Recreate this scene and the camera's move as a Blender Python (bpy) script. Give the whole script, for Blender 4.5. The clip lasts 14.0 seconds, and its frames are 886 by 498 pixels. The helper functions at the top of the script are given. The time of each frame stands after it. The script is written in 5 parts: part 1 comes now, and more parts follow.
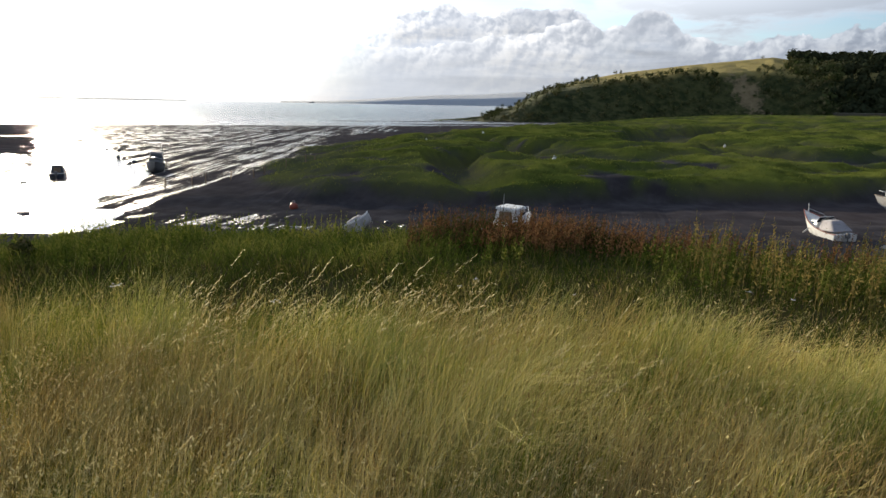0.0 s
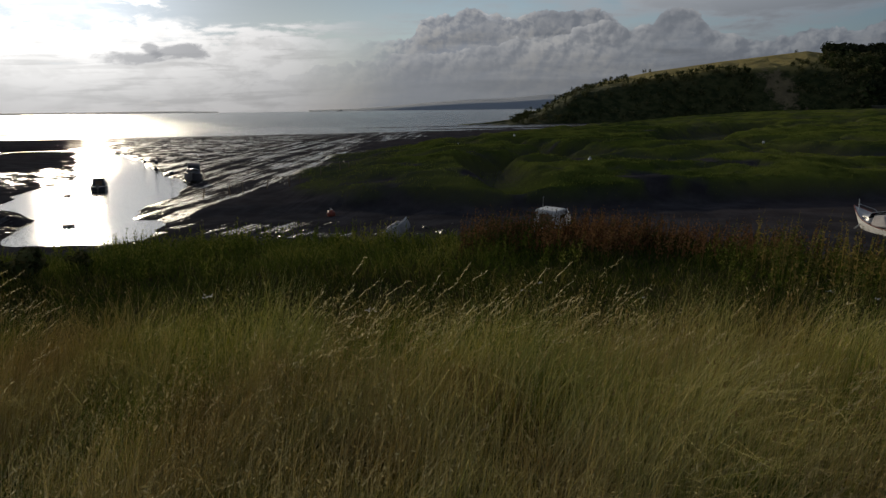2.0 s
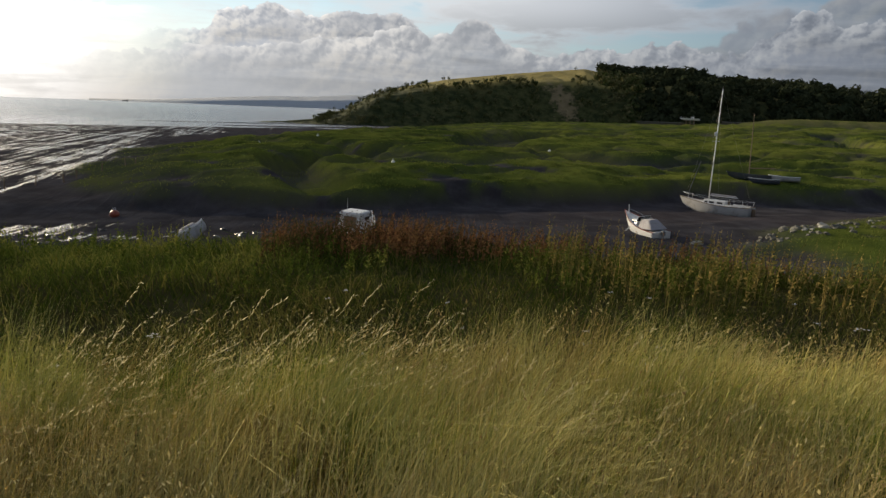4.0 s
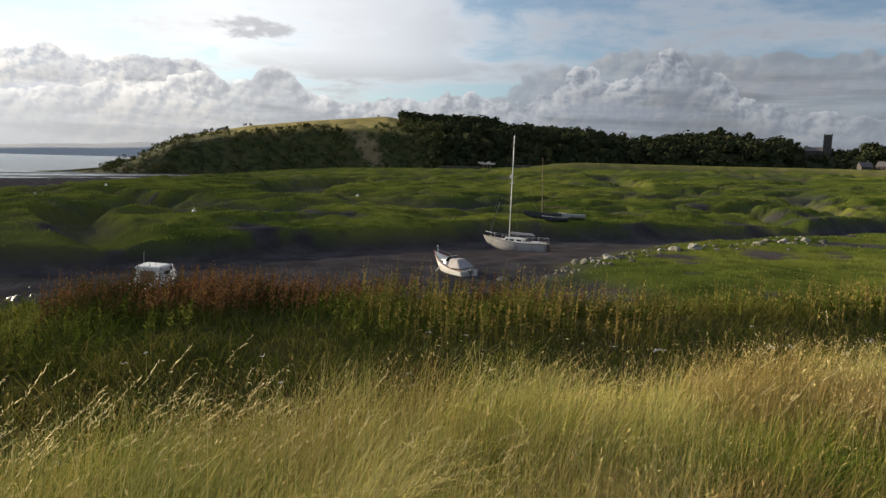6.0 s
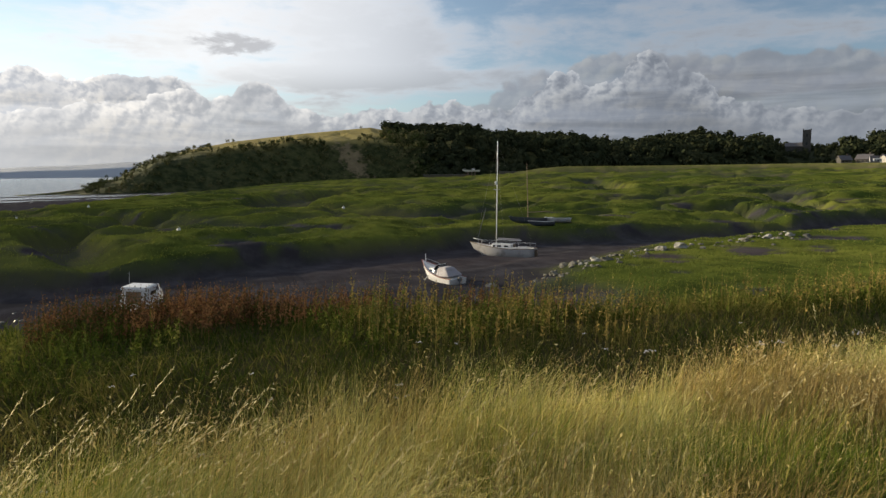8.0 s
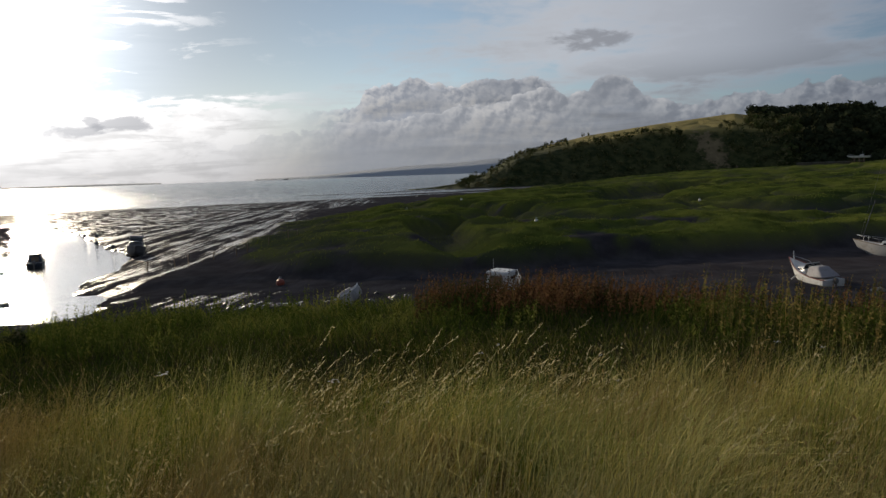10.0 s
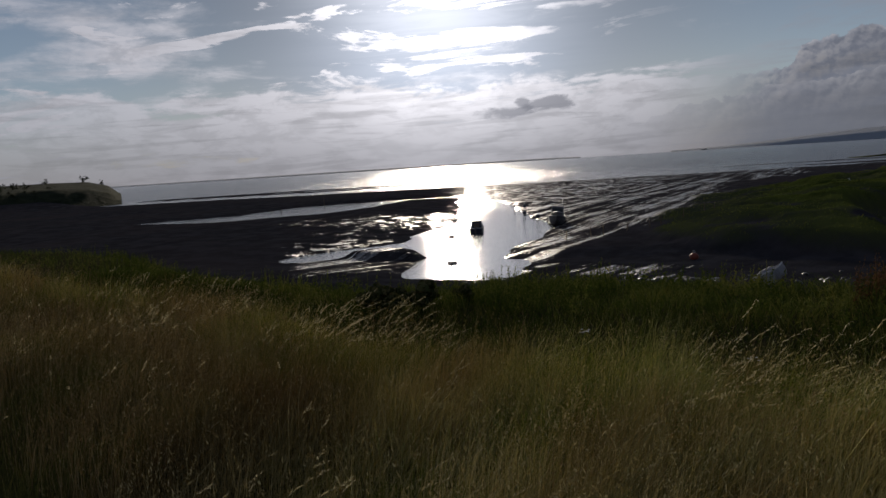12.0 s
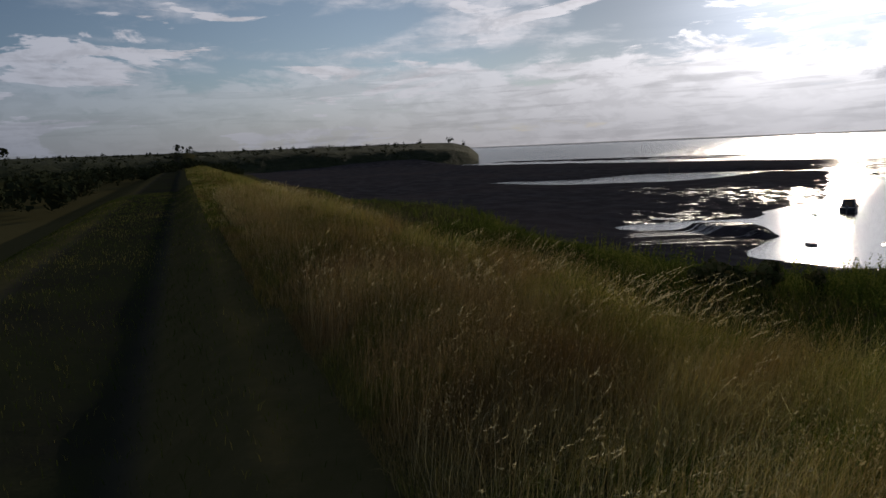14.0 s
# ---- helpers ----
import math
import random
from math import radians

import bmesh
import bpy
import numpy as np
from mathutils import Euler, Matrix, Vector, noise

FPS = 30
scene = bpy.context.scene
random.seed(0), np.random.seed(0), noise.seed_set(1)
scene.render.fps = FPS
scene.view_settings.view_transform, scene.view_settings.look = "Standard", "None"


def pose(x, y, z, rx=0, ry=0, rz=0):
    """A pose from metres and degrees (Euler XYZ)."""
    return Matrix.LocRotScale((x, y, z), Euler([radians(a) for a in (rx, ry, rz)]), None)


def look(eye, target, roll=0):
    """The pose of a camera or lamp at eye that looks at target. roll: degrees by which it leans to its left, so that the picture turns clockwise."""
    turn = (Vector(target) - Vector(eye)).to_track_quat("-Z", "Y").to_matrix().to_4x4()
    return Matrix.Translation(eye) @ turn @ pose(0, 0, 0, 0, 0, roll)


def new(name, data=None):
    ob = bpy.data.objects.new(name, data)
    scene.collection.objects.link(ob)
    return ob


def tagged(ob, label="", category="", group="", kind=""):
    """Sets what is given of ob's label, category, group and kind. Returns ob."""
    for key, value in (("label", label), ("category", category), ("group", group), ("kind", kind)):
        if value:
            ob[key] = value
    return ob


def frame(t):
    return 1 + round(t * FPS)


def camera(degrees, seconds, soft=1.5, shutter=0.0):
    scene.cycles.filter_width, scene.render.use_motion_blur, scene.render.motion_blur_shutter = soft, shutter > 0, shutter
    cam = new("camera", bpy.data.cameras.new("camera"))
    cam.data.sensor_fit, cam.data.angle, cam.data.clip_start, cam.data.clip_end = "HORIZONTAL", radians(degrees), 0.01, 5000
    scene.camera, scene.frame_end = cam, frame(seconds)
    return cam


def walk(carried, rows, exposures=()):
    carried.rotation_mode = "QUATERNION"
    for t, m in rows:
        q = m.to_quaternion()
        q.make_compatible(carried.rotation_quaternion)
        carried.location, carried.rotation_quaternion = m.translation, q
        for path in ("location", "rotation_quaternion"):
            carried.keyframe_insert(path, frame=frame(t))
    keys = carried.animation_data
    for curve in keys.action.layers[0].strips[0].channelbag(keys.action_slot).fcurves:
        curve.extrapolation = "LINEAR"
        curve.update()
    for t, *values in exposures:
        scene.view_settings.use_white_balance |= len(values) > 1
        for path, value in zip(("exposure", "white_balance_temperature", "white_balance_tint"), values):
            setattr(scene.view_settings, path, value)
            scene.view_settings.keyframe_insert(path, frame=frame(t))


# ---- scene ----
cam = camera(65.61, 14.0, soft=1.45, shutter=0.05)
EYE = 7.0
PATH = [
    (0.0, pose(0.49, -0.19, 7.03, 78.09, -0.93, -0.00)),
    (0.5, pose(0.16, -0.75, 6.99, 86.80, -1.10, -4.88)),
    (1.0, pose(0.12, -0.38, 6.92, 80.34, -1.16, -1.50)),
    (1.5, pose(0.07, -0.08, 7.02, 79.46, -0.05, 4.65)),
    (2.0, pose(-0.04, 0.03, 6.98, 78.47, 0.69, 2.20)),
    (2.5, pose(0.06, 0.16, 7.02, 80.15, 0.76, 10.38)),
    (3.0, pose(0.13, 0.22, 7.00, 80.50, 0.12, 1.72)),
    (3.5, pose(0.04, 0.34, 7.00, 80.79, -1.50, -7.40)),
    (4.0, pose(-0.02, 0.32, 7.02, 78.71, -2.10, -13.75)),
    (6.5, pose(-0.01, 0.56, 6.99, 83.83, -0.78, -34.34)),
    (7.0, pose(0.12, 0.61, 6.99, 83.26, -0.38, -38.35)),
    (9.5, pose(-0.17, 0.16, 7.00, 84.09, 2.17, -8.39)),
    (10.0, pose(-0.13, 0.04, 6.99, 83.70, 1.99, -2.22)),
    (10.5, pose(-0.09, -0.09, 7.04, 84.30, 1.28, 6.04)),
    (11.0, pose(-0.15, -0.15, 7.06, 83.40, 0.91, 17.62)),
    (11.5, pose(-0.12, -0.13, 7.01, 84.06, 3.27, 28.21)),
    (12.0, pose(-0.14, -0.14, 6.99, 83.07, 3.65, 31.24)),
    (12.5, pose(-0.14, -0.13, 6.99, 84.10, 3.17, 45.79)),
    (13.0, pose(-0.14, -0.17, 6.97, 82.88, 3.28, 53.83)),
    (13.5, pose(0.05, -0.12, 6.99, 81.67, 2.11, 54.93)),
    (14.0, pose(0.02, -0.04, 6.99, 81.70, 2.36, 59.33)),
]
EXPOSURES = [(0.0, 0.8, 6500, 10), (0.3, 0.0, 6500, 10), (0.5, -0.55, 6500, 10), (1.0, -0.75, 6500, 10), (1.5, -0.4, 6500, 10), (2.0, -0.85, 6500, 10), (2.5, -0.75, 6480, 10), (3.0, -0.8, 6450, 10), (3.5, -0.2, 6700, 10),
             (4.0, 0.25, 6900, 10), (6.5, 0.7, 7000, 10), (7.0, 0.7, 7000, 10), (9.5, 0.0, 6700, 10), (10.0, -0.35, 6500, 11), (10.5, -0.8, 6350, 13), (11.0, -1.15, 6150, 16), (11.5, -1.1, 6150, 16), (12.0, -1.3, 6150, 16), (12.5, -1.2, 6150, 16), (14.0, -0.9, 6250, 15)]
walk(cam, PATH, EXPOSURES)

# ---- sky and sun ----
SUN_AZ, SUN_EL = 31.0, 14.5


def bearing(az, r, z=0.0):
    """A point at a bearing counted to the left of +y, in degrees."""
    return Vector((-math.sin(radians(az)) * r, math.cos(radians(az)) * r, z))


class Nodes:
    """Short calls to build node trees."""

    def __init__(self, tree):
        self.tree = tree
        tree.nodes.clear()

    def put(self, kind, inputs=None, operation="", data_type="", interpolation_type="", attribute_name="", feature=""):
        n = self.tree.nodes.new(kind)
        if operation:
            n.operation = operation
        if data_type:
            n.data_type = data_type
        if interpolation_type:
            n.interpolation_type = interpolation_type
        if attribute_name:
            n.attribute_name = attribute_name
        if feature:
            n.feature = feature
        for k, v in (inputs or {}).items():
            self.feed(n.inputs[k], v)
        return n

    def feed(self, socket, v):
        if isinstance(v, bpy.types.NodeSocket):
            self.tree.links.new(v, socket)
        else:
            socket.default_value = v

    def m(self, op, *values):
        n = self.tree.nodes.new("ShaderNodeMath")
        n.operation = op
        for i, v in enumerate(values):
            self.feed(n.inputs[i], v)
        return n.outputs[0]

    def vm(self, op, *values):
        n = self.tree.nodes.new("ShaderNodeVectorMath")
        n.operation = op
        for i, v in enumerate(values):
            self.feed(n.inputs[i], v)
        return n.outputs["Value"] if op in ("DOT_PRODUCT", "LENGTH") else n.outputs[0]

    def xyz(self, x, y, z):
        return self.put("ShaderNodeCombineXYZ", {0: x, 1: y, 2: z}).outputs[0]

    def step(self, v, a, b, lo=0.0, hi=1.0):
        n = self.put("ShaderNodeMapRange", {0: v, 1: a, 2: b, 3: lo, 4: hi}, interpolation_type="SMOOTHSTEP")
        return n.outputs[0]

    def noise(self, vec, scale, detail=4.0, rough=0.55, warp=0.0):
        n = self.put("ShaderNodeTexNoise", {"Vector": vec, "Scale": scale, "Detail": detail, "Roughness": rough, "Distortion": warp})
        return n.outputs[0]

    def mix(self, f, a, b):
        n = self.put("ShaderNodeMix", data_type="RGBA")
        self.feed(n.inputs[0], f)
        self.feed(n.inputs[6], a)
        self.feed(n.inputs[7], b)
        return n.outputs[2]

    def gain(self, colour, k):
        n = self.put("ShaderNodeVectorMath", operation="SCALE")
        self.feed(n.inputs[0], colour)
        self.feed(n.inputs[3], k)
        return n.outputs[0]


def rgb(r, g, b):
    return (r, g, b, 1.0)


def make_sky():
    world = bpy.data.worlds.new("sky")
    scene.world = world
    world.use_nodes = True
    k = Nodes(world.node_tree)
    d = k.put("ShaderNodeTexCoord").outputs["Generated"]
    sep = k.put("ShaderNodeSeparateXYZ", {0: d})
    x, y, z = sep.outputs
    el = k.m("MULTIPLY", k.m("ARCSINE", z), 57.2958)
    az = k.m("MULTIPLY", k.m("ARCTAN2", k.m("MULTIPLY", x, -1.0), y), 57.2958)
    sun_way = bearing(SUN_AZ, math.cos(radians(SUN_EL)), math.sin(radians(SUN_EL)))
    apart = k.m("MULTIPLY", k.m("ARCCOSINE", k.m("MINIMUM", k.vm("DOT_PRODUCT", d, tuple(sun_way)), 1.0)), 57.2958)
    near_sun = k.m("POWER", 2.718, k.m("MULTIPLY", k.m("POWER", k.m("DIVIDE", apart, 15.0), 1.5), -1.0))
    core = k.m("POWER", 2.718, k.m("MULTIPLY", k.m("POWER", k.m("DIVIDE", apart, 7.8), 2.0), -1.0))
    clear = k.put("ShaderNodeTexSky")
    clear.sky_type, clear.sun_disc, clear.sun_elevation, clear.sun_rotation = "NISHITA", False, radians(SUN_EL), radians(-SUN_AZ)
    clear.air_density, clear.dust_density, clear.ozone_density = 1.0, 0.35, 2.5
    sky = clear.outputs[0]
    lum = k.vm("DOT_PRODUCT", sky, (0.033, 0.045, 0.017))
    blue = k.mix(0.35, k.gain(sky, 0.125), k.gain(k.xyz(0.80, 0.92, 1.0), k.m("MULTIPLY", lum, 1.35)))
    base = k.mix(k.step(apart, 22.0, 6.0), blue, k.gain(k.xyz(0.76, 0.89, 1.03), k.m("MULTIPLY", lum, 1.30)))
    base = k.gain(base, k.m("MULTIPLY", k.step(apart, 36.0, 12.0, 1.0, 0.66), k.step(apart, 28.0, 80.0, 1.0, 0.62)))
    # high streaked cloud, on a sheet seen in perspective
    up = k.m("ADD", k.m("MAXIMUM", z, 0.0), 0.045)
    px, py = k.m("DIVIDE", x, up), k.m("DIVIDE", y, up)
    sheet = k.xyz(px, py, 0.0)
    streak = k.noise(sheet, 0.62, 7.0, 0.58, 0.35)
    broad = k.noise(sheet, 0.21, 3.0, 0.5)
    cover = k.m("ADD", k.m("MULTIPLY", streak, 0.7), k.m("MULTIPLY", broad, 0.5))
    left = k.step(az, 4.0, 16.0)
    right = k.step(az, -2.0, -16.0)
    cover = k.m("ADD", cover, k.m("SUBTRACT", k.m("MULTIPLY", right, 0.055), k.m("MULTIPLY", left, 0.06)))
    veil = k.m("MULTIPLY", k.m("MULTIPLY", k.step(az, 2.0, -14.0), k.step(az, -44.0, -22.0)), k.step(el, 5.0, 9.0))
    gap = k.m("MULTIPLY", k.m("MULTIPLY", k.step(az, -29.0, -32.0), k.step(az, -38.0, -34.0)), k.step(el, 7.0, 10.0))
    cover = k.m("ADD", cover, k.m("SUBTRACT", k.m("MULTIPLY", veil, 0.10), k.m("MULTIPLY", gap, 0.08)))
    fluff = k.noise(k.xyz(k.m("MULTIPLY", az, 0.30), k.m("MULTIPLY", el, 0.75), 5.0), 1.0, 8.0, 0.62, 0.3)
    cover = k.m("ADD", cover, k.m("MULTIPLY", k.m("SUBTRACT", fluff, 0.5), 0.22))
    tilt = k.m("ADD", el, k.m("MULTIPLY", az, 0.015))
    lines = k.noise(k.xyz(k.m("MULTIPLY", az, 0.085), k.m("MULTIPLY", tilt, 0.40), 7.0), 1.0, 8.0, 0.58, 0.8)
    ridges = k.noise(k.xyz(k.m("MULTIPLY", az, 0.10), k.m("MULTIPLY", tilt, 1.25), 2.0), 1.0, 8.0, 0.62, 0.6)
    belt = k.m("ADD", k.step(el, 9.0, 3.4), k.m("ADD", k.m("MULTIPLY", k.m("SUBTRACT", lines, 0.5), 3.2), k.m("MULTIPLY", k.m("SUBTRACT", fluff, 0.5), 1.3)))
    belt = k.m("MULTIPLY", k.m("MULTIPLY", k.step(belt, 0.26, 0.66), left), k.step(az, 78.0, 46.0, 0.45, 1.0))
    wisps = k.m("MULTIPLY", k.step(k.m("ADD", lines, k.m("MULTIPLY", k.m("SUBTRACT", fluff, 0.5), 0.16)), 0.53, 0.585), k.step(az, 9.0, 30.0))
    high = k.m("MAXIMUM", k.step(cover, 0.57, 0.76), k.m("MAXIMUM", belt, wisps))
    shaded = k.m("MULTIPLY", k.step(ridges, 0.50, 0.36), k.step(el, 9.0, 5.0, 0.35, 1.0))
    thick = k.m("ADD", k.m("MULTIPLY", k.m("MULTIPLY", k.step(cover, 0.66, 0.80), k.m("SUBTRACT", 1.0, left)), k.m("SUBTRACT", 1.0, k.m("MULTIPLY", veil, 0.65))), k.m("MULTIPLY", shaded, left))
    glow = k.m("ADD", k.m("ADD", k.m("ADD", 0.60, k.m("MULTIPLY", veil, 0.22)), k.m("MULTIPLY", left, 0.62)), k.m("ADD", k.m("MULTIPLY", near_sun, 1.15), k.m("MULTIPLY", core, k.step(ridges, 0.30, 0.62, 1.6, 2.6))))
    glow = k.m("MULTIPLY", glow, k.m("SUBTRACT", 1.0, k.m("MULTIPLY", thick, k.m("SUBTRACT", 0.34, k.m("MULTIPLY", left, 0.12)))))
    glow = k.m("MULTIPLY", glow, k.step(apart, 26.0, 80.0, 1.0, 0.55))
    glow = k.m("MULTIPLY", glow, k.m("SUBTRACT", 1.06, k.m("MULTIPLY", k.m("MULTIPLY", k.step(fluff, 0.56, 0.40), left), 0.18)))
    high_colour = k.gain(k.mix(near_sun, k.mix(left, rgb(0.86, 0.89, 0.95), rgb(0.90, 0.895, 0.91)), rgb(1.0, 0.965, 0.91)), glow)
    colour = k.mix(k.m("MULTIPLY", high, 0.9), base, high_colour)
    # heaped cloud over the headland and the sea, in banks one before the other
    flat = k.xyz(az, k.m("MULTIPLY", el, 1.12), 0.0)
    bend = k.vm("ADD", flat, k.gain(k.put("ShaderNodeTexNoise", {"Vector": flat, "Scale": 0.9, "Detail": 4.0, "Roughness": 0.6}).outputs[1], 0.9))

    towards = k.m("POWER", 2.718, k.m("MULTIPLY", k.m("POWER", k.m("DIVIDE", apart, 25.0), 2.0), -1.0))

    def skyline(tops):
        """Height of a cloud bank at each bearing."""
        lo, hi = tops[-1][0], tops[0][0]
        span = k.put("ShaderNodeMapRange", {0: az, 1: lo, 2: hi, 3: 0.0, 4: 1.0}).outputs[0]
        curve = k.put("ShaderNodeFloatCurve", {1: span})
        c = curve.mapping.curves[0]
        while len(c.points) < len(tops):
            c.points.new(0.5, 0.5)
        for pt, (a, e) in zip(c.points, sorted(tops)):
            pt.location = ((a - lo) / (hi - lo), e / 14.0)
        curve.mapping.update()
        return k.m("MULTIPLY", curve.outputs[0], 14.0)

    def billow(shift, fine):
        """Rounded lobes upon lobes."""
        p = k.vm("ADD", bend, shift)
        total = k.m("MULTIPLY", k.m("SUBTRACT", k.noise(p, 0.13, 3.0, 0.55), 0.5), 2.0)
        for scale, amp in ((0.30, 1.3), (0.75, 0.95), (1.7, 0.55 * fine), (3.6, 0.28 * fine)):
            cell = k.put("ShaderNodeTexVoronoi", {"Vector": p, "Scale": scale, "Smoothness": 0.22}, feature="SMOOTH_F1").outputs[0]
            lobe = k.m("MULTIPLY", k.m("SUBTRACT", 0.42, cell), amp)
            total = k.m("ADD", total, lobe)
        return total

    def heap_bank(colour, tops, seed, swell, crisp, body, crown, edge_light, tint, fade):
        """Lay one bank of heaped cloud over the sky: bright rims towards the light, a grey body, soft below."""
        top = skyline(tops)
        lump = billow((seed, seed * 0.7, 0.0), crisp)
        turned = billow((seed + 0.26, seed * 0.7 + 0.30, 0.0), crisp)
        depth = k.m("SUBTRACT", k.m("ADD", top, k.m("MULTIPLY", lump, swell)), el)
        cover = k.step(depth, 0.0, 0.16 if crisp > 0.6 else 0.7)
        rim = k.m("MULTIPLY", k.m("MULTIPLY", k.step(depth, 0.42, 0.03), cover), k.step(k.noise(flat, 0.5, 4.0), 0.40, 0.62, 0.25, 1.0))
        relief = k.m("MULTIPLY", k.step(k.m("SUBTRACT", lump, turned), -0.5, 0.5), k.step(k.noise(flat, 0.16, 4.0), 0.34, 0.60, 0.30, 1.0))
        low = k.step(depth, 0.3, 3.4)
        bright = k.m("ADD", body, k.m("MULTIPLY", k.m("MULTIPLY", relief, k.m("SUBTRACT", 1.0, k.m("MULTIPLY", low, 0.75))), crown))
        bright = k.m("ADD", bright, k.m("MULTIPLY", rim, edge_light))
        bright = k.m("ADD", bright, k.m("MULTIPLY", towards, 0.55))
        layer = k.noise(k.xyz(k.m("MULTIPLY", az, 0.07), k.m("MULTIPLY", el, 0.75), seed), 1.0, 5.0, 0.55, 0.4)
        bright = k.m("ADD", bright, k.m("MULTIPLY", low, k.step(layer, 0.36, 0.66, -0.10, 0.14)))
        bright = k.m("MULTIPLY", bright, k.step(apart, 35.0, 85.0, 1.0, 0.50))
        shade = k.gain(k.mix(k.m("MAXIMUM", rim, relief), rgb(*tint), rgb(0.98, 0.975, 0.965)), bright)
        return k.mix(k.m("MULTIPLY", cover, fade), colour, shade)

    # soft grey bank far right, the dark tower, the white heaps before it
    colour = heap_bank(colour, [(-14, 0.0), (-26, 3.0), (-32, 5.5), (-37, 7.6), (-42, 9.0), (-50, 9.6), (-58, 9.0), (-66, 8.2), (-80, 7.5), (-100, 6.0)], 40.0, 1.3, 0.3, 0.35, 0.16, 0.03, (0.84, 0.89, 1.0), 0.85)
    tower = k.m("MULTIPLY", k.step(az, -12.6, -11.4), k.step(az, 11.0, 4.0))
    colour = heap_bank(colour, [(12, 4.2), (8.7, 5.3), (4.8, 6.0), (3.6, 7.4), (1.1, 7.9), (-0.3, 8.4), (-1.8, 7.6), (-3.0, 7.2), (-4.8, 7.6), (-7.6, 7.5), (-9.4, 7.6), (-11.6, 7.0), (-12.4, 5.6), (-16, 3.5)], 7.0, 0.60, 1.0, 0.32, 0.30, 0.34, (0.76, 0.83, 0.96), tower)
    front = k.step(az, 21.0, -3.0, 0.0, 0.97)
    colour = heap_bank(colour, [(15, 3.2), (9, 4.3), (5, 4.8), (2, 4.9), (0, 5.1), (-3, 5.5), (-6, 6.1), (-9.4, 6.3), (-13, 6.3), (-14.9, 6.9), (-16.3, 7.4), (-17.9, 6.3), (-19, 5.5), (-22, 4.9), (-25.5, 5.7), (-28, 5.4), (-31.2, 5.9), (-35, 5.2), (-37.5, 6.4), (-39, 7.4), (-41, 8.2), (-43, 7.2), (-45, 7.8), (-46, 8.8), (-47.5, 9.2), (-49, 7.9), (-50.5, 7.7), (-53, 5.9), (-57, 5.0), (-62, 4.4), (-100, 4.0)], 19.0, 0.75, 0.8, 0.34, 0.36, 0.14, (0.76, 0.82, 0.93), front)
    # small ragged clouds in front of the belt
    for a_c, e_c, a_r, e_r in ((22.2, 4.3, 2.2, 0.75), (25.8, 3.9, 2.6, 0.55), (24.5, 4.7, 0.7, 0.5), (-14.0, 10.0, 3.6, 0.9)):
        da, de = k.m("DIVIDE", k.m("SUBTRACT", az, a_c), a_r), k.m("DIVIDE", k.m("SUBTRACT", el, e_c), e_r)
        spread = k.m("SUBTRACT", 1.0, k.m("ADD", k.m("MULTIPLY", da, da), k.m("MULTIPLY", de, de)))
        spot = k.step(k.m("ADD", spread, k.m("MULTIPLY", k.m("SUBTRACT", fluff, 0.5), 5.0)), 0.0, 0.9)
        colour = k.mix(k.m("MULTIPLY", spot, 0.75), colour, k.gain(k.xyz(0.86, 0.90, 1.0), k.m("ADD", 0.34, k.m("MULTIPLY", near_sun, 0.30))))
    # pale air near the horizon
    air = k.step(el, 9.0, 0.0)
    air_colour = k.gain(k.mix(near_sun, rgb(0.78, 0.83, 0.91), rgb(1.0, 0.985, 0.965)), k.m("ADD", k.step(apart, 30.0, 80.0, 0.42, 0.22), k.m("MULTIPLY", near_sun, 0.55)))
    colour = k.mix(k.m("MULTIPLY", k.m("POWER", air, 1.8), k.m("SUBTRACT", 0.85, k.m("MULTIPLY", left, 0.25))), colour, air_colour)
    colour = k.vm("ADD", colour, k.gain(k.xyz(1.0, 0.98, 0.94), k.m("MULTIPLY", core, k.step(ridges, 0.30, 0.62, 1.3, 1.7))))
    colour = k.vm("MULTIPLY", colour, k.mix(k.step(apart, 36.0, 78.0), rgb(1.0, 1.0, 1.0), rgb(0.90, 0.98, 1.10)))
    bg = k.put("ShaderNodeBackground", {0: colour, 1: 1.0})
    k.put("ShaderNodeOutputWorld", {0: bg.outputs[0]})


make_sky()
sun_data = bpy.data.lights.new("sun", "SUN")
sun_data.energy, sun_data.angle, sun_data.color = 5.0, radians(0.6), (1.0, 0.86, 0.63)
sun = new("sun", sun_data)
sun.matrix_world = look(bearing(SUN_AZ, 100, 100 * math.tan(radians(SUN_EL))), (0, 0, 0))


# ---- materials ----
def material(name):
    mat = bpy.data.materials.new(name)
    mat.use_nodes = True
    return mat, Nodes(mat.node_tree)


def finish(k, shader):
    k.put("ShaderNodeOutputMaterial", {0: shader})


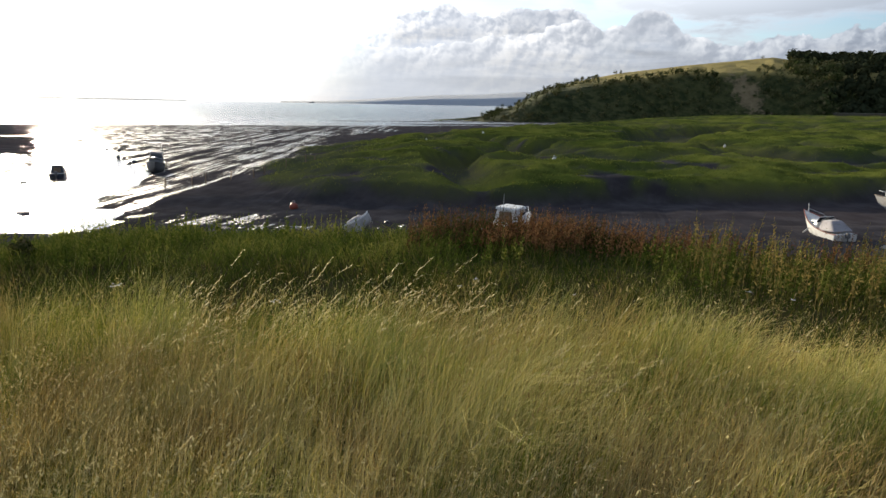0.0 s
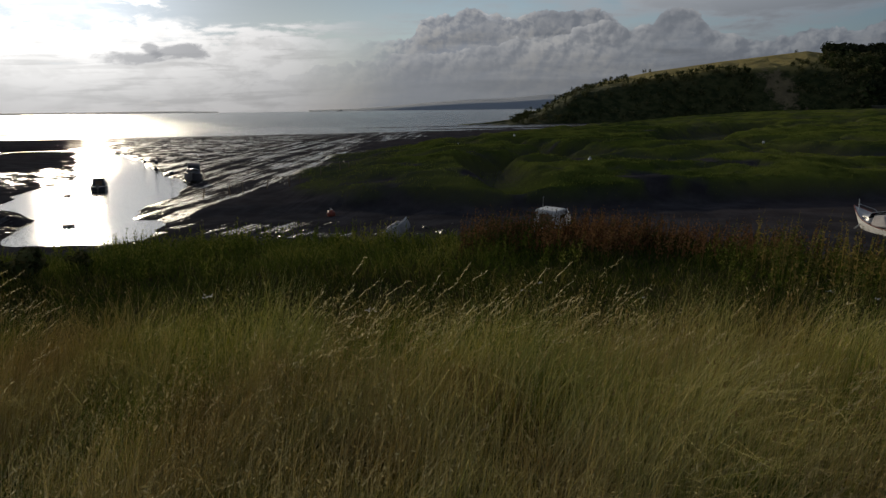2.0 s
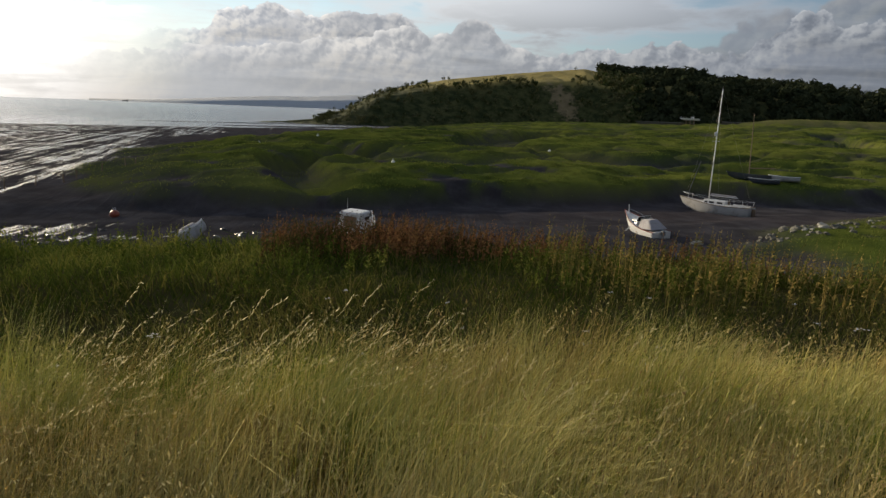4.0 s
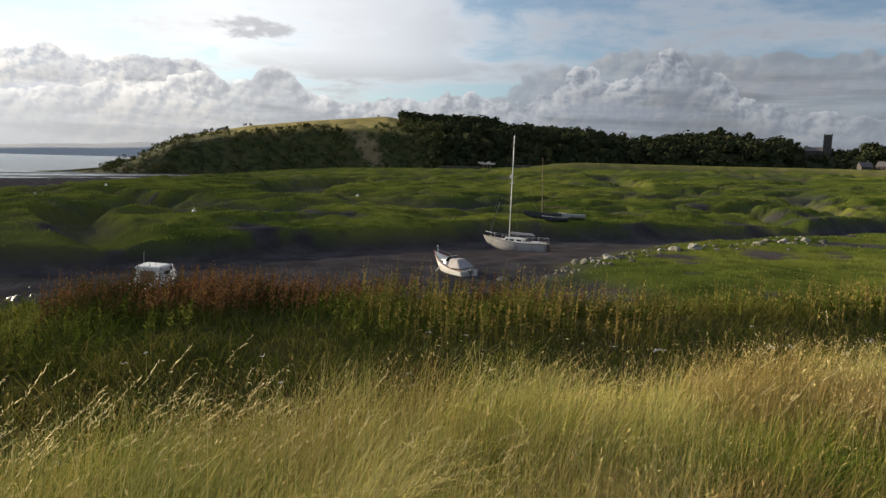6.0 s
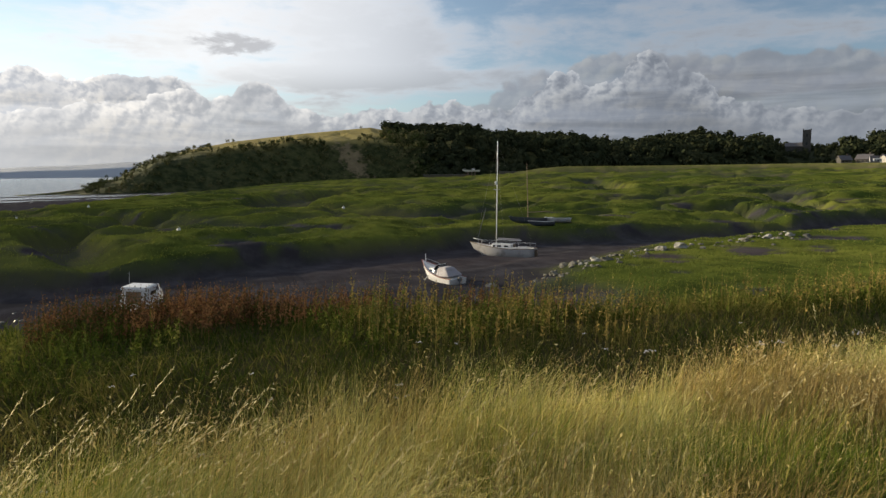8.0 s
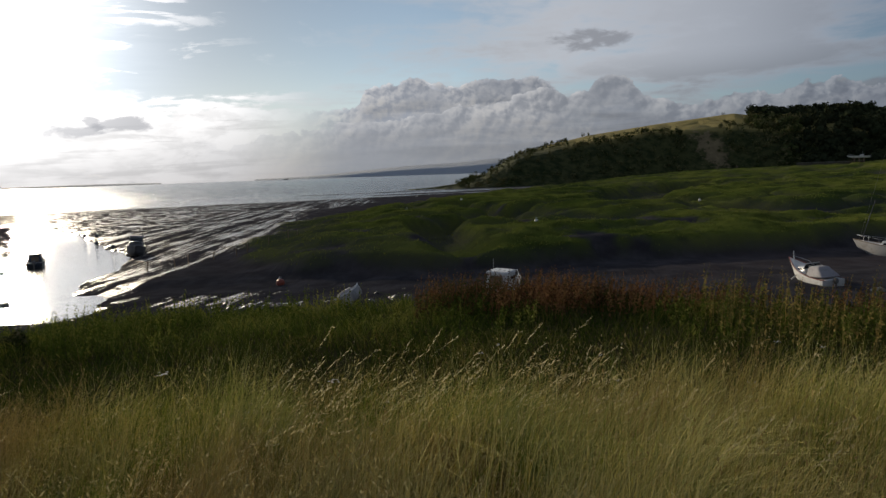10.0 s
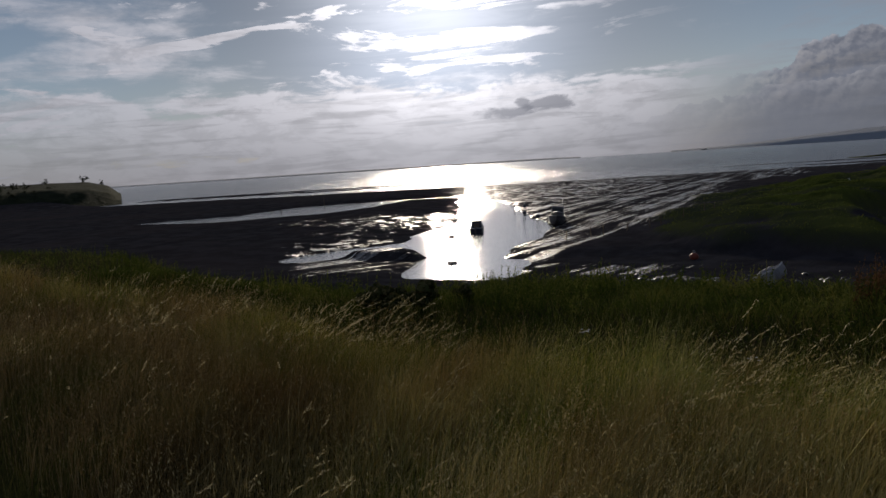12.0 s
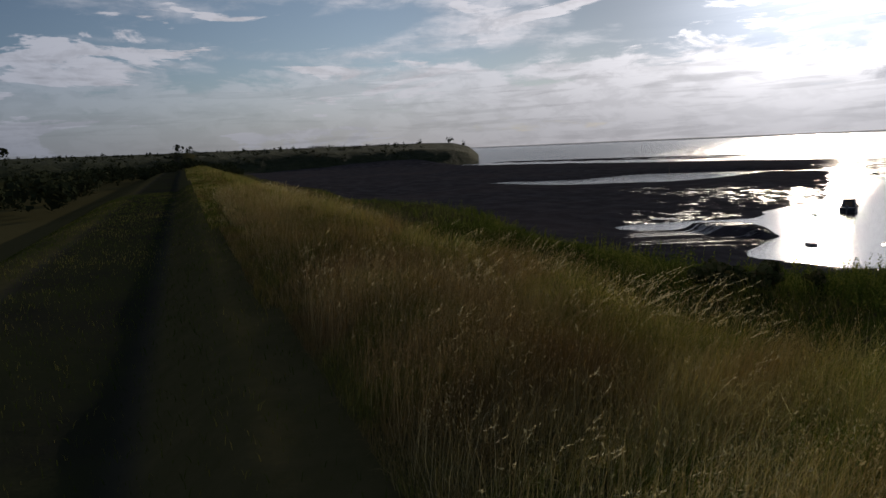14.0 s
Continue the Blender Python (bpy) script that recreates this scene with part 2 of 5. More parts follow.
def plain(name, colour, rough=0.5, metal=0.0, wear=0.25, scale=6.0, bump=0.15, dirt=(0.12, 0.10, 0.08)):
    """Painted, cast or woven surfaces with grain, stains and fine relief."""
    mat, k = material(name)
    co = k.put("ShaderNodeTexCoord").outputs["Object"]
    fine, wide = k.noise(co, scale * 6, 5.0), k.noise(co, scale, 5.0, 0.6)
    col = k.mix(k.m("MULTIPLY", k.step(wide, 0.48, 0.72), wear), rgb(*colour), rgb(*dirt))
    col = k.mix(k.m("MULTIPLY", fine, 0.18), col, rgb(*(c * 0.75 for c in colour)))
    b = k.put("ShaderNodeBump", {"Strength": bump, "Distance": 0.01, "Height": fine})
    s = k.put("ShaderNodeBsdfPrincipled", {"Base Color": col, "Roughness": k.step(wide, 0.2, 0.8, rough * 0.8, min(1.0, rough * 1.25)), "Metallic": metal, "Normal": b.outputs[0]})
    finish(k, s.outputs[0])
    return mat


def blades(name, stops, scale=0.9, passes=0.15, rough=0.6, zones=False, rusty=False):
    """Grass and leaves: colour by patch and by blade, light passing through."""
    mat, k = material(name)
    geo = k.put("ShaderNodeNewGeometry")
    patch = k.noise(geo.outputs["Position"], scale, 3.0, 0.6)
    pick = k.m("ADD", k.m("SUBTRACT", k.m("MULTIPLY", patch, 1.1), 0.17), k.m("MULTIPLY", k.m("SUBTRACT", geo.outputs["Random Per Island"], 0.5), 0.75 if zones else 0.45))
    if zones:
        pick = k.m("ADD", pick, k.m("MULTIPLY", k.m("SUBTRACT", patch, 0.5), 1.0))
        # greener growth along the crest, drier towards the marsh end, rank beside the path
        beside = k.vm("DOT_PRODUCT", geo.outputs["Position"], (-0.985, 0.174, 0.0))
        over = k.m("ADD", k.vm("DOT_PRODUCT", geo.outputs["Position"], (0.174, 0.985, 0.0)), k.m("MULTIPLY", k.m("SUBTRACT", patch, 0.5), 2.0))
        pick = k.m("ADD", pick, k.step(beside, 2.6, 0.6, 0.06, 0.09))
        pick = k.m("SUBTRACT", pick, k.step(over, 2.65, 1.95, 0.0, 0.13))
    ramp = k.put("ShaderNodeValToRGB", {0: k.step(pick, 0.12, 0.66)})
    els = ramp.color_ramp.elements
    while len(els) < len(stops):
        els.new(0.5)
    for e, (p, c) in zip(els, stops):
        e.position, e.color = p, rgb(*c)
    col = ramp.outputs[0]
    if rusty:
        # redder and darker along the path to the shore
        beside = k.vm("DOT_PRODUCT", geo.outputs["Position"], (-0.985, 0.174, 0.0))
        col = k.mix(k.m("MULTIPLY", k.step(beside, 1.6, 4.5, 0.0, 0.55), k.step(beside, 24.0, 8.0, 0.2, 1.0)), col, rgb(0.22, 0.14, 0.07))
    if zones:
        col = k.mix(k.m("MULTIPLY", k.step(over, 2.45, 2.95, 0.0, 0.6), k.step(k.noise(geo.outputs["Position"], 1.7, 3.0), 0.40, 0.62)), col, rgb(0.37, 0.36, 0.13))
        col = k.mix(k.m("MULTIPLY", k.step(k.noise(k.vm("ADD", geo.outputs["Position"], (9.0, 4.0, 0.0)), 1.1, 4.0, 0.6), 0.48, 0.64), 0.65), col, rgb(0.25, 0.145, 0.068))
        col = k.mix(k.m("MULTIPLY", k.m("MULTIPLY", k.m("MULTIPLY", k.step(beside, 1.6, 3.4), k.step(beside, 24.0, 8.0, 0.2, 1.0)), k.step(over, 2.9, 2.2, 0.25, 1.0)), k.step(patch, 0.34, 0.6, 0.4, 0.75)), col, rgb(0.155, 0.10, 0.048))
    if zones:
        # light painted into the crest grass before the boats: paler in patches
        pale = k.m("MULTIPLY", k.m("MULTIPLY", k.step(beside, -1.2, 0.0), k.step(beside, 2.8, 1.6)), k.step(over, 1.7, 2.4))
        col = k.mix(k.m("MULTIPLY", pale, k.step(k.noise(geo.outputs["Position"], 2.6, 3.0), 0.40, 0.64, 0.0, 0.5)), col, rgb(0.52, 0.49, 0.20))
    a = k.put("ShaderNodeBsdfDiffuse", {"Color": k.gain(col, 1.3), "Roughness": rough})
    b = k.put("ShaderNodeBsdfTranslucent", {"Color": k.gain(col, 1.4)})
    s = k.put("ShaderNodeMixShader", {0: passes, 1: a.outputs[0], 2: b.outputs[0]})
    finish(k, s.outputs[0])
    return mat


STRAW = blades("dry_grass", [(0.0, (0.088, 0.135, 0.020)), (0.32, (0.235, 0.25, 0.040)), (0.58, (0.36, 0.325, 0.078)), (0.8, (0.47, 0.37, 0.125)), (1.0, (0.55, 0.475, 0.195))], 0.8, 0.05, zones=True)
BENTS = blades("ripe_grass_heads", [(0.0, (0.26, 0.18, 0.075)), (0.5, (0.43, 0.345, 0.14)), (1.0, (0.60, 0.52, 0.27))], 0.9, 0.06, rusty=True)
SEED = blades("seed_heads", [(0.0, (0.42, 0.36, 0.19)), (1.0, (0.64, 0.57, 0.36))], 0.9, 0.35)
RANK = blades("rank_grass", [(0.0, (0.035, 0.055, 0.010)), (0.6, (0.075, 0.09, 0.018)), (1.0, (0.18, 0.155, 0.045))], 0.35, 0.15)
BRIGHT_GREEN = blades("bright_grass", [(0.0, (0.055, 0.08, 0.015)), (0.6, (0.115, 0.138, 0.025)), (1.0, (0.23, 0.22, 0.055))], 0.5, 0.10)
SCRUB = blades("scrub", [(0.0, (0.035, 0.045, 0.016)), (0.5, (0.07, 0.08, 0.032)), (1.0, (0.135, 0.12, 0.06))], 0.09, 0.06)
DOCK = blades("dock", [(0.0, (0.05, 0.06, 0.018)), (0.45, (0.12, 0.058, 0.032)), (1.0, (0.27, 0.15, 0.065))], 0.45, 0.08)
GOLD = blades("yellow_weeds", [(0.0, (0.09, 0.10, 0.028)), (0.5, (0.20, 0.155, 0.05)), (1.0, (0.34, 0.25, 0.08))], 0.5, 0.1)
SALT = blades("salt_grass", [(0.0, (0.065, 0.090, 0.018)), (0.5, (0.110, 0.135, 0.028)), (1.0, (0.16, 0.165, 0.042))], 0.22, 0.12)
LEAF = blades("foliage", [(0.0, (0.026, 0.033, 0.018)), (0.5, (0.034, 0.041, 0.021)), (1.0, (0.046, 0.050, 0.026))], 0.03, 0.04)
# grey with wear; on the yacht's white hull the grey stands for shade
GREY_HULL = plain("worn_shade_grey_gelcoat", (0.33, 0.33, 0.335), 0.45, 0.0, 0.5, 1.5)
WHITE = plain("white_gelcoat", (0.66, 0.66, 0.65), 0.35, 0.0, 0.35, 2.0)
CANVAS = plain("grey_white_canvas", (0.52, 0.52, 0.51), 0.85, 0.0, 0.3, 3.0, 0.4)
COVER = plain("grey_canvas_cover", (0.30, 0.29, 0.31), 0.85, 0.0, 0.3, 3.0, 0.4)
MAROON = plain("faded_maroon_paint", (0.20, 0.06, 0.05), 0.5, 0.0, 0.35, 3.0)
NAVY = plain("dark_blue_paint", (0.03, 0.04, 0.06), 0.4, 0.0, 0.3, 2.0)
BROWN = plain("weathered_wood", (0.17, 0.12, 0.08), 0.8, 0.0, 0.4, 8.0, 0.4)
DARK = plain("dark_window_glass", (0.02, 0.022, 0.025), 0.12, 0.0, 0.1)
STEEL = plain("aluminium_mast", (0.62, 0.63, 0.64), 0.38, 0.8, 0.2, 3.0)
ROPE = plain("rope", (0.30, 0.27, 0.22), 0.9, 0.0, 0.3, 20.0)
RED = plain("red_buoy_plastic", (0.28, 0.06, 0.035), 0.45, 0.0, 0.3, 8.0)
RUBBER = plain("grey_rubber", (0.12, 0.12, 0.125), 0.6, 0.0, 0.3, 5.0)
WET_ROCK = plain("wet_dark_stone", (0.05, 0.047, 0.045), 0.45, 0.0, 0.5, 2.2, 0.8, (0.03, 0.03, 0.022))
PALE_ROCK = plain("pale_limestone", (0.27, 0.265, 0.24), 0.9, 0.0, 0.6, 2.2, 0.8, (0.10, 0.10, 0.075))
ROCK = plain("grey_limestone", (0.12, 0.115, 0.095), 0.9, 0.0, 0.75, 2.2, 0.8, (0.05, 0.052, 0.035))
QUAY = plain("mossy_quay_stone", (0.075, 0.066, 0.048), 0.95, 0.0, 0.6, 0.6, 0.8, (0.04, 0.045, 0.02))
STONE = plain("grey_stone_wall", (0.055, 0.052, 0.047), 0.9, 0.0, 0.5, 0.4, 0.6)
ROOF = plain("slate_roof", (0.095, 0.09, 0.10), 0.7, 0.0, 0.4, 0.5, 0.15)
RENDERED = plain("white_house_render", (0.52, 0.50, 0.46), 0.85, 0.0, 0.3, 0.5)


def ground_material():
    mat, k = material("estuary_ground")
    geo = k.put("ShaderNodeNewGeometry")
    pos = geo.outputs["Position"]

    def mask(name):
        return k.put("ShaderNodeAttribute", attribute_name=name).outputs["Fac"]

    marsh, bank, track, wood = mask("marsh"), mask("bank"), mask("track"), mask("pasture")
    fine, mid, wide = k.noise(pos, 4.0, 6.0, 0.6), k.noise(pos, 0.45, 6.0, 0.6), k.noise(pos, 0.05, 5.0, 0.6)
    # rills run nearly straight away from the bank
    px, along, _ = k.put("ShaderNodeSeparateXYZ", {0: pos}).outputs
    reach = k.m("MINIMUM", k.m("MAXIMUM", k.m("SUBTRACT", along, 30.0), -10.0), 27.0)
    across = k.m("SUBTRACT", px, k.m("MULTIPLY", reach, k.m("SUBTRACT", 0.42, k.m("MULTIPLY", reach, 0.0076))))
    rill = k.noise(k.xyz(k.m("MULTIPLY", across, 0.75), k.m("MULTIPLY", along, 0.016), 0.0), 1.0, 7.0, 0.66, 0.15)
    mud = k.mix(k.step(mid, 0.35, 0.7), rgb(0.042, 0.040, 0.044), rgb(0.080, 0.074, 0.080))
    mud = k.mix(k.m("MULTIPLY", k.step(wide, 0.4, 0.7), 0.5), mud, rgb(0.092, 0.070, 0.068))
    grass = k.mix(k.step(wide, 0.35, 0.65), rgb(0.065, 0.09, 0.019), rgb(0.155, 0.17, 0.034))
    grass = k.mix(k.m("MULTIPLY", k.step(mid, 0.42, 0.72), 0.7), grass, rgb(0.022, 0.034, 0.010))
    earth = k.mix(fine, rgb(0.055, 0.056, 0.022), rgb(0.12, 0.10, 0.048))
    path = k.mix(k.step(mid, 0.35, 0.65), rgb(0.030, 0.030, 0.022), rgb(0.036, 0.040, 0.020))
    field = k.mix(k.step(mid, 0.3, 0.7), rgb(0.12, 0.135, 0.035), rgb(0.20, 0.18, 0.065))
    col = k.mix(marsh, mud, grass)
    col = k.mix(bank, col, earth)
    col = k.mix(track, col, path)
    col = k.mix(wood, col, field)
    dry = k.m("MINIMUM", k.m("ADD", k.m("ADD", marsh, bank), k.m("ADD", track, wood)), 1.0)
    fine_rill = k.noise(k.xyz(k.m("MULTIPLY", across, 2.4), k.m("MULTIPLY", along, 0.045), 4.0), 1.0, 7.0, 0.70, 0.2)
    wet = mask("wet")
    # drained ridges between the rills; broken pools on the bar beyond the channel
    bar = k.step(px, -34.0, -44.0)
    broken = k.m("ADD", k.m("MULTIPLY", k.noise(pos, 0.8, 7.0, 0.72), 0.7), k.m("MULTIPLY", mid, 0.3))
    lines = k.m("ADD", k.m("ADD", k.m("MULTIPLY", rill, 0.36), k.m("MULTIPLY", fine_rill, 0.40)), k.m("MULTIPLY", k.noise(pos, 2.2, 6.0, 0.75), 0.24))
    streak = k.m("ADD", k.m("ADD", k.m("MULTIPLY", lines, k.m("SUBTRACT", 1.0, bar)), k.m("MULTIPLY", broken, bar)), k.m("ADD", k.m("MULTIPLY", k.m("SUBTRACT", k.noise(pos, 0.16, 4.0, 0.6), 0.5), 0.22), k.m("MULTIPLY", k.m("SUBTRACT", wet, 1.0), 0.26)))
    film = k.m("MULTIPLY", k.m("MULTIPLY", k.step(streak, 0.492, 0.54), k.m("MINIMUM", k.m("MULTIPLY", wet, 4.0), 1.0)), k.m("SUBTRACT", 1.0, dry))
    rough = k.m("SUBTRACT", 1.0, k.m("MULTIPLY", film, k.step(k.noise(pos, 1.1, 4.0, 0.7), 0.35, 0.65, 0.60, 0.80)))
    h = k.m("ADD", k.m("MULTIPLY", k.m("ADD", rill, k.m("MULTIPLY", fine_rill, 0.5)), k.m("SUBTRACT", 0.0, k.m("MULTIPLY", k.m("SUBTRACT", 1.0, dry), k.m("SUBTRACT", 1.0, k.m("MULTIPLY", film, 0.8))))), k.m("MULTIPLY", k.m("MULTIPLY", fine, 0.14), k.m("SUBTRACT", 1.0, film)))
    b = k.put("ShaderNodeBump", {"Strength": 0.8, "Distance": 0.20, "Height": h})
    wet_side = k.put("ShaderNodeBsdfPrincipled", {"Base Color": col, "Roughness": rough, "Normal": b.outputs[0], "Specular IOR Level": 0.75})
    dry_side = k.put("ShaderNodeBsdfDiffuse", {"Color": col, "Roughness": 0.9, "Normal": b.outputs[0]})
    s = k.put("ShaderNodeMixShader", {0: k.m("ADD", k.m("MULTIPLY", film, 0.97), k.m("MULTIPLY", k.m("SUBTRACT", 1.0, dry), 0.03)), 1: dry_side.outputs[0], 2: wet_side.outputs[0]})
    finish(k, s.outputs[0])
    return mat


def water_material():
    mat, k = material("estuary_water")
    pos = k.put("ShaderNodeNewGeometry").outputs["Position"]
    far = k.vm("LENGTH", pos)
    stretched = k.put("ShaderNodeMapping", {"Vector": pos, "Rotation": (0, 0, radians(31)), "Scale": (0.35, 1.0, 1.0)}).outputs[0]
    swell = k.m("ADD", k.noise(stretched, 1.3, 5.0, 0.6), k.m("MULTIPLY", k.noise(pos, 7.0, 3.0), 0.45))
    b = k.put("ShaderNodeBump", {"Strength": k.step(far, 40.0, 260.0, 0.13, 1.0), "Distance": 0.26, "Height": swell})
    s = k.put("ShaderNodeBsdfPrincipled", {"Base Color": rgb(0.075, 0.07, 0.062), "Roughness": k.step(far, 50.0, 400.0, 0.08, 0.22), "IOR": 1.333, "Normal": b.outputs[0]})
    finish(k, s.outputs[0])
    return mat


MUD, WATER = ground_material(), water_material()


# ---- helpers for shapes ----
def lattice(x, y, seed):
    n = np.sin(x * 127.1 + y * 311.7 + seed * 74.7) * 43758.5453
    return n - np.floor(n)


def value_noise(x, y, seed=0):
    xi, yi = np.floor(x), np.floor(y)
    fx, fy = x - xi, y - yi
    fx, fy = fx * fx * (3 - 2 * fx), fy * fy * (3 - 2 * fy)
    a, b = lattice(xi, yi, seed), lattice(xi + 1, yi, seed)
    c, d = lattice(xi, yi + 1, seed), lattice(xi + 1, yi + 1, seed)
    return (a * (1 - fx) + b * fx) * (1 - fy) + (c * (1 - fx) + d * fx) * fy


def fbm(x, y, octaves=4, seed=0):
    total, amp, norm = 0.0, 1.0, 0.0
    for i in range(octaves):
        total = total + amp * value_noise(x * 2 ** i, y * 2 ** i, seed + i)
        norm += amp
        amp *= 0.5
    return total / norm


def smooth(v, a, b):
    t = np.clip((v - a) / (b - a), 0, 1)
    return t * t * (3 - 2 * t)


def to_line(x, y, pts):
    """Distance to a polyline and the width blended along it; pts: x, y, half width."""
    best, width = np.full(np.shape(x), 1e9), np.zeros(np.shape(x))
    for (ax, ay, aw), (bx, by, bw) in zip(pts[:-1], pts[1:]):
        dx, dy = bx - ax, by - ay
        t = np.clip(((x - ax) * dx + (y - ay) * dy) / (dx * dx + dy * dy), 0, 1)
        d = np.hypot(x - ax - t * dx, y - ay - t * dy)
        near = d < best
        best, width = np.where(near, d, best), np.where(near, aw + t * (bw - aw), width)
    return best, width


def inside_by(x, y, pts):
    """Signed distance to a polygon, positive inside."""
    best, odd = np.full(np.shape(x), 1e9), np.zeros(np.shape(x), bool)
    for (ax, ay), (bx, by) in zip(pts, pts[1:] + pts[:1]):
        dx, dy = bx - ax, by - ay
        t = np.clip(((x - ax) * dx + (y - ay) * dy) / (dx * dx + dy * dy), 0, 1)
        best = np.minimum(best, np.hypot(x - ax - t * dx, y - ay - t * dy))
        cross = (ay > y) != (by > y)
        with np.errstate(divide="ignore", invalid="ignore"):
            odd ^= cross & (x < ax + (y - ay) / (dy if dy else 1e-9) * dx)
    return np.where(odd, best, -best)


def mesh_from(name, verts, faces, mat, smoothed=False):
    """faces: one integer array of quads or triangles, or a list of such arrays."""
    faces = faces if isinstance(faces, list) else [faces]
    me = bpy.data.meshes.new(name)
    me.vertices.add(len(verts))
    me.vertices.foreach_set("co", np.asarray(verts, np.float32).ravel())
    loops = np.concatenate([f.ravel() for f in faces])
    sizes = np.concatenate([np.full(len(f), f.shape[1]) for f in faces])
    me.loops.add(len(loops))
    me.loops.foreach_set("vertex_index", loops.astype(np.int32))
    me.polygons.add(len(sizes))
    me.polygons.foreach_set("loop_start", np.concatenate([[0], np.cumsum(sizes)[:-1]]).astype(np.int32))
    me.polygons.foreach_set("loop_total", sizes.astype(np.int32))
    if smoothed:
        me.polygons.foreach_set("use_smooth", np.ones(len(sizes), bool))
    me.update(calc_edges=True)
    me.validate()
    me.materials.append(mat)
    return me


# ---- the land ----
# The bank on which the path runs lies along the bearing 80; v counts metres across it, u along it to the left.
def uv(x, y):
    return -0.985 * x + 0.174 * y, 0.174 * x + 0.985 * y


def xy(u, v):
    return -0.985 * u + 0.174 * v, 0.174 * u + 0.985 * v


MAIN = [(-80, 138, 0.4), (-66, 119, 1.2), (-53, 99, 2.2), (-44, 84, 2.6), (-37.5, 73, 2.8), (-34, 63.5, 5.2), (-31.5, 56, 5.0), (-27.5, 47, 2.2), (-23.5, 38, 0.4)]
SIDE = [(-33, 51, 2.2), (-36, 47, 2.0), (-39.5, 42, 1.0)]
POOL = [(-76, 128, 2), (-86, 122, 4), (-92, 107, 11), (-90, 92, 10), (-94, 84, 8), (-106, 78, 3)]
CREEK = [(-22, 40, 4), (-8, 42, 4.5), (10, 44, 5), (26, 46, 5), (38, 49, 4), (56, 46, 3), (80, 43, 2.5), (130, 42, 2.5), (190, 50, 2)]
MARSH = [(-17, 62), (-14, 55), (-7.5, 49.5), (4.8, 50.5), (13.7, 52.2), (27, 52.5), (35, 56.0), (43, 51), (58, 48.6), (67, 44.6), (71, 47.5), (88, 50), (108, 45.5), (150, 48), (320, 60), (420, 100), (420, 420), (120, 420), (72, 290), (48, 222), (28, 180), (12, 152), (0, 130), (-10, 112), (-19, 97), (-18, 76)]
# wide gullies that drain it
GULLIES = [[(46, 59, 1.6), (37, 66, 2.4), (28, 78, 3.4), (27, 92, 4.5), (35, 110, 6), (50, 138, 7), (60, 150, 4)], [(70, 46, 2.5), (75, 56, 2.6), (66, 66, 2.0), (60, 82, 1.5)], [(3, 50, 1.4), (1, 62, 1.4), (10, 76, 1.4), (4, 98, 1.6)], [(28, 92, 2.5), (12, 96, 2.2), (-6, 104, 2.0)], [(88, 52, 2.0), (104, 70, 2.2), (96, 96, 2.4), (120, 130, 3.0)]]
SHELF = [(22, 20), (24, 30), (29, 35), (37.5, 38.5), (49, 42), (57, 40.5), (64, 40.5), (82, 36), (150, 36), (320, 40), (320, -30), (40, -30)]


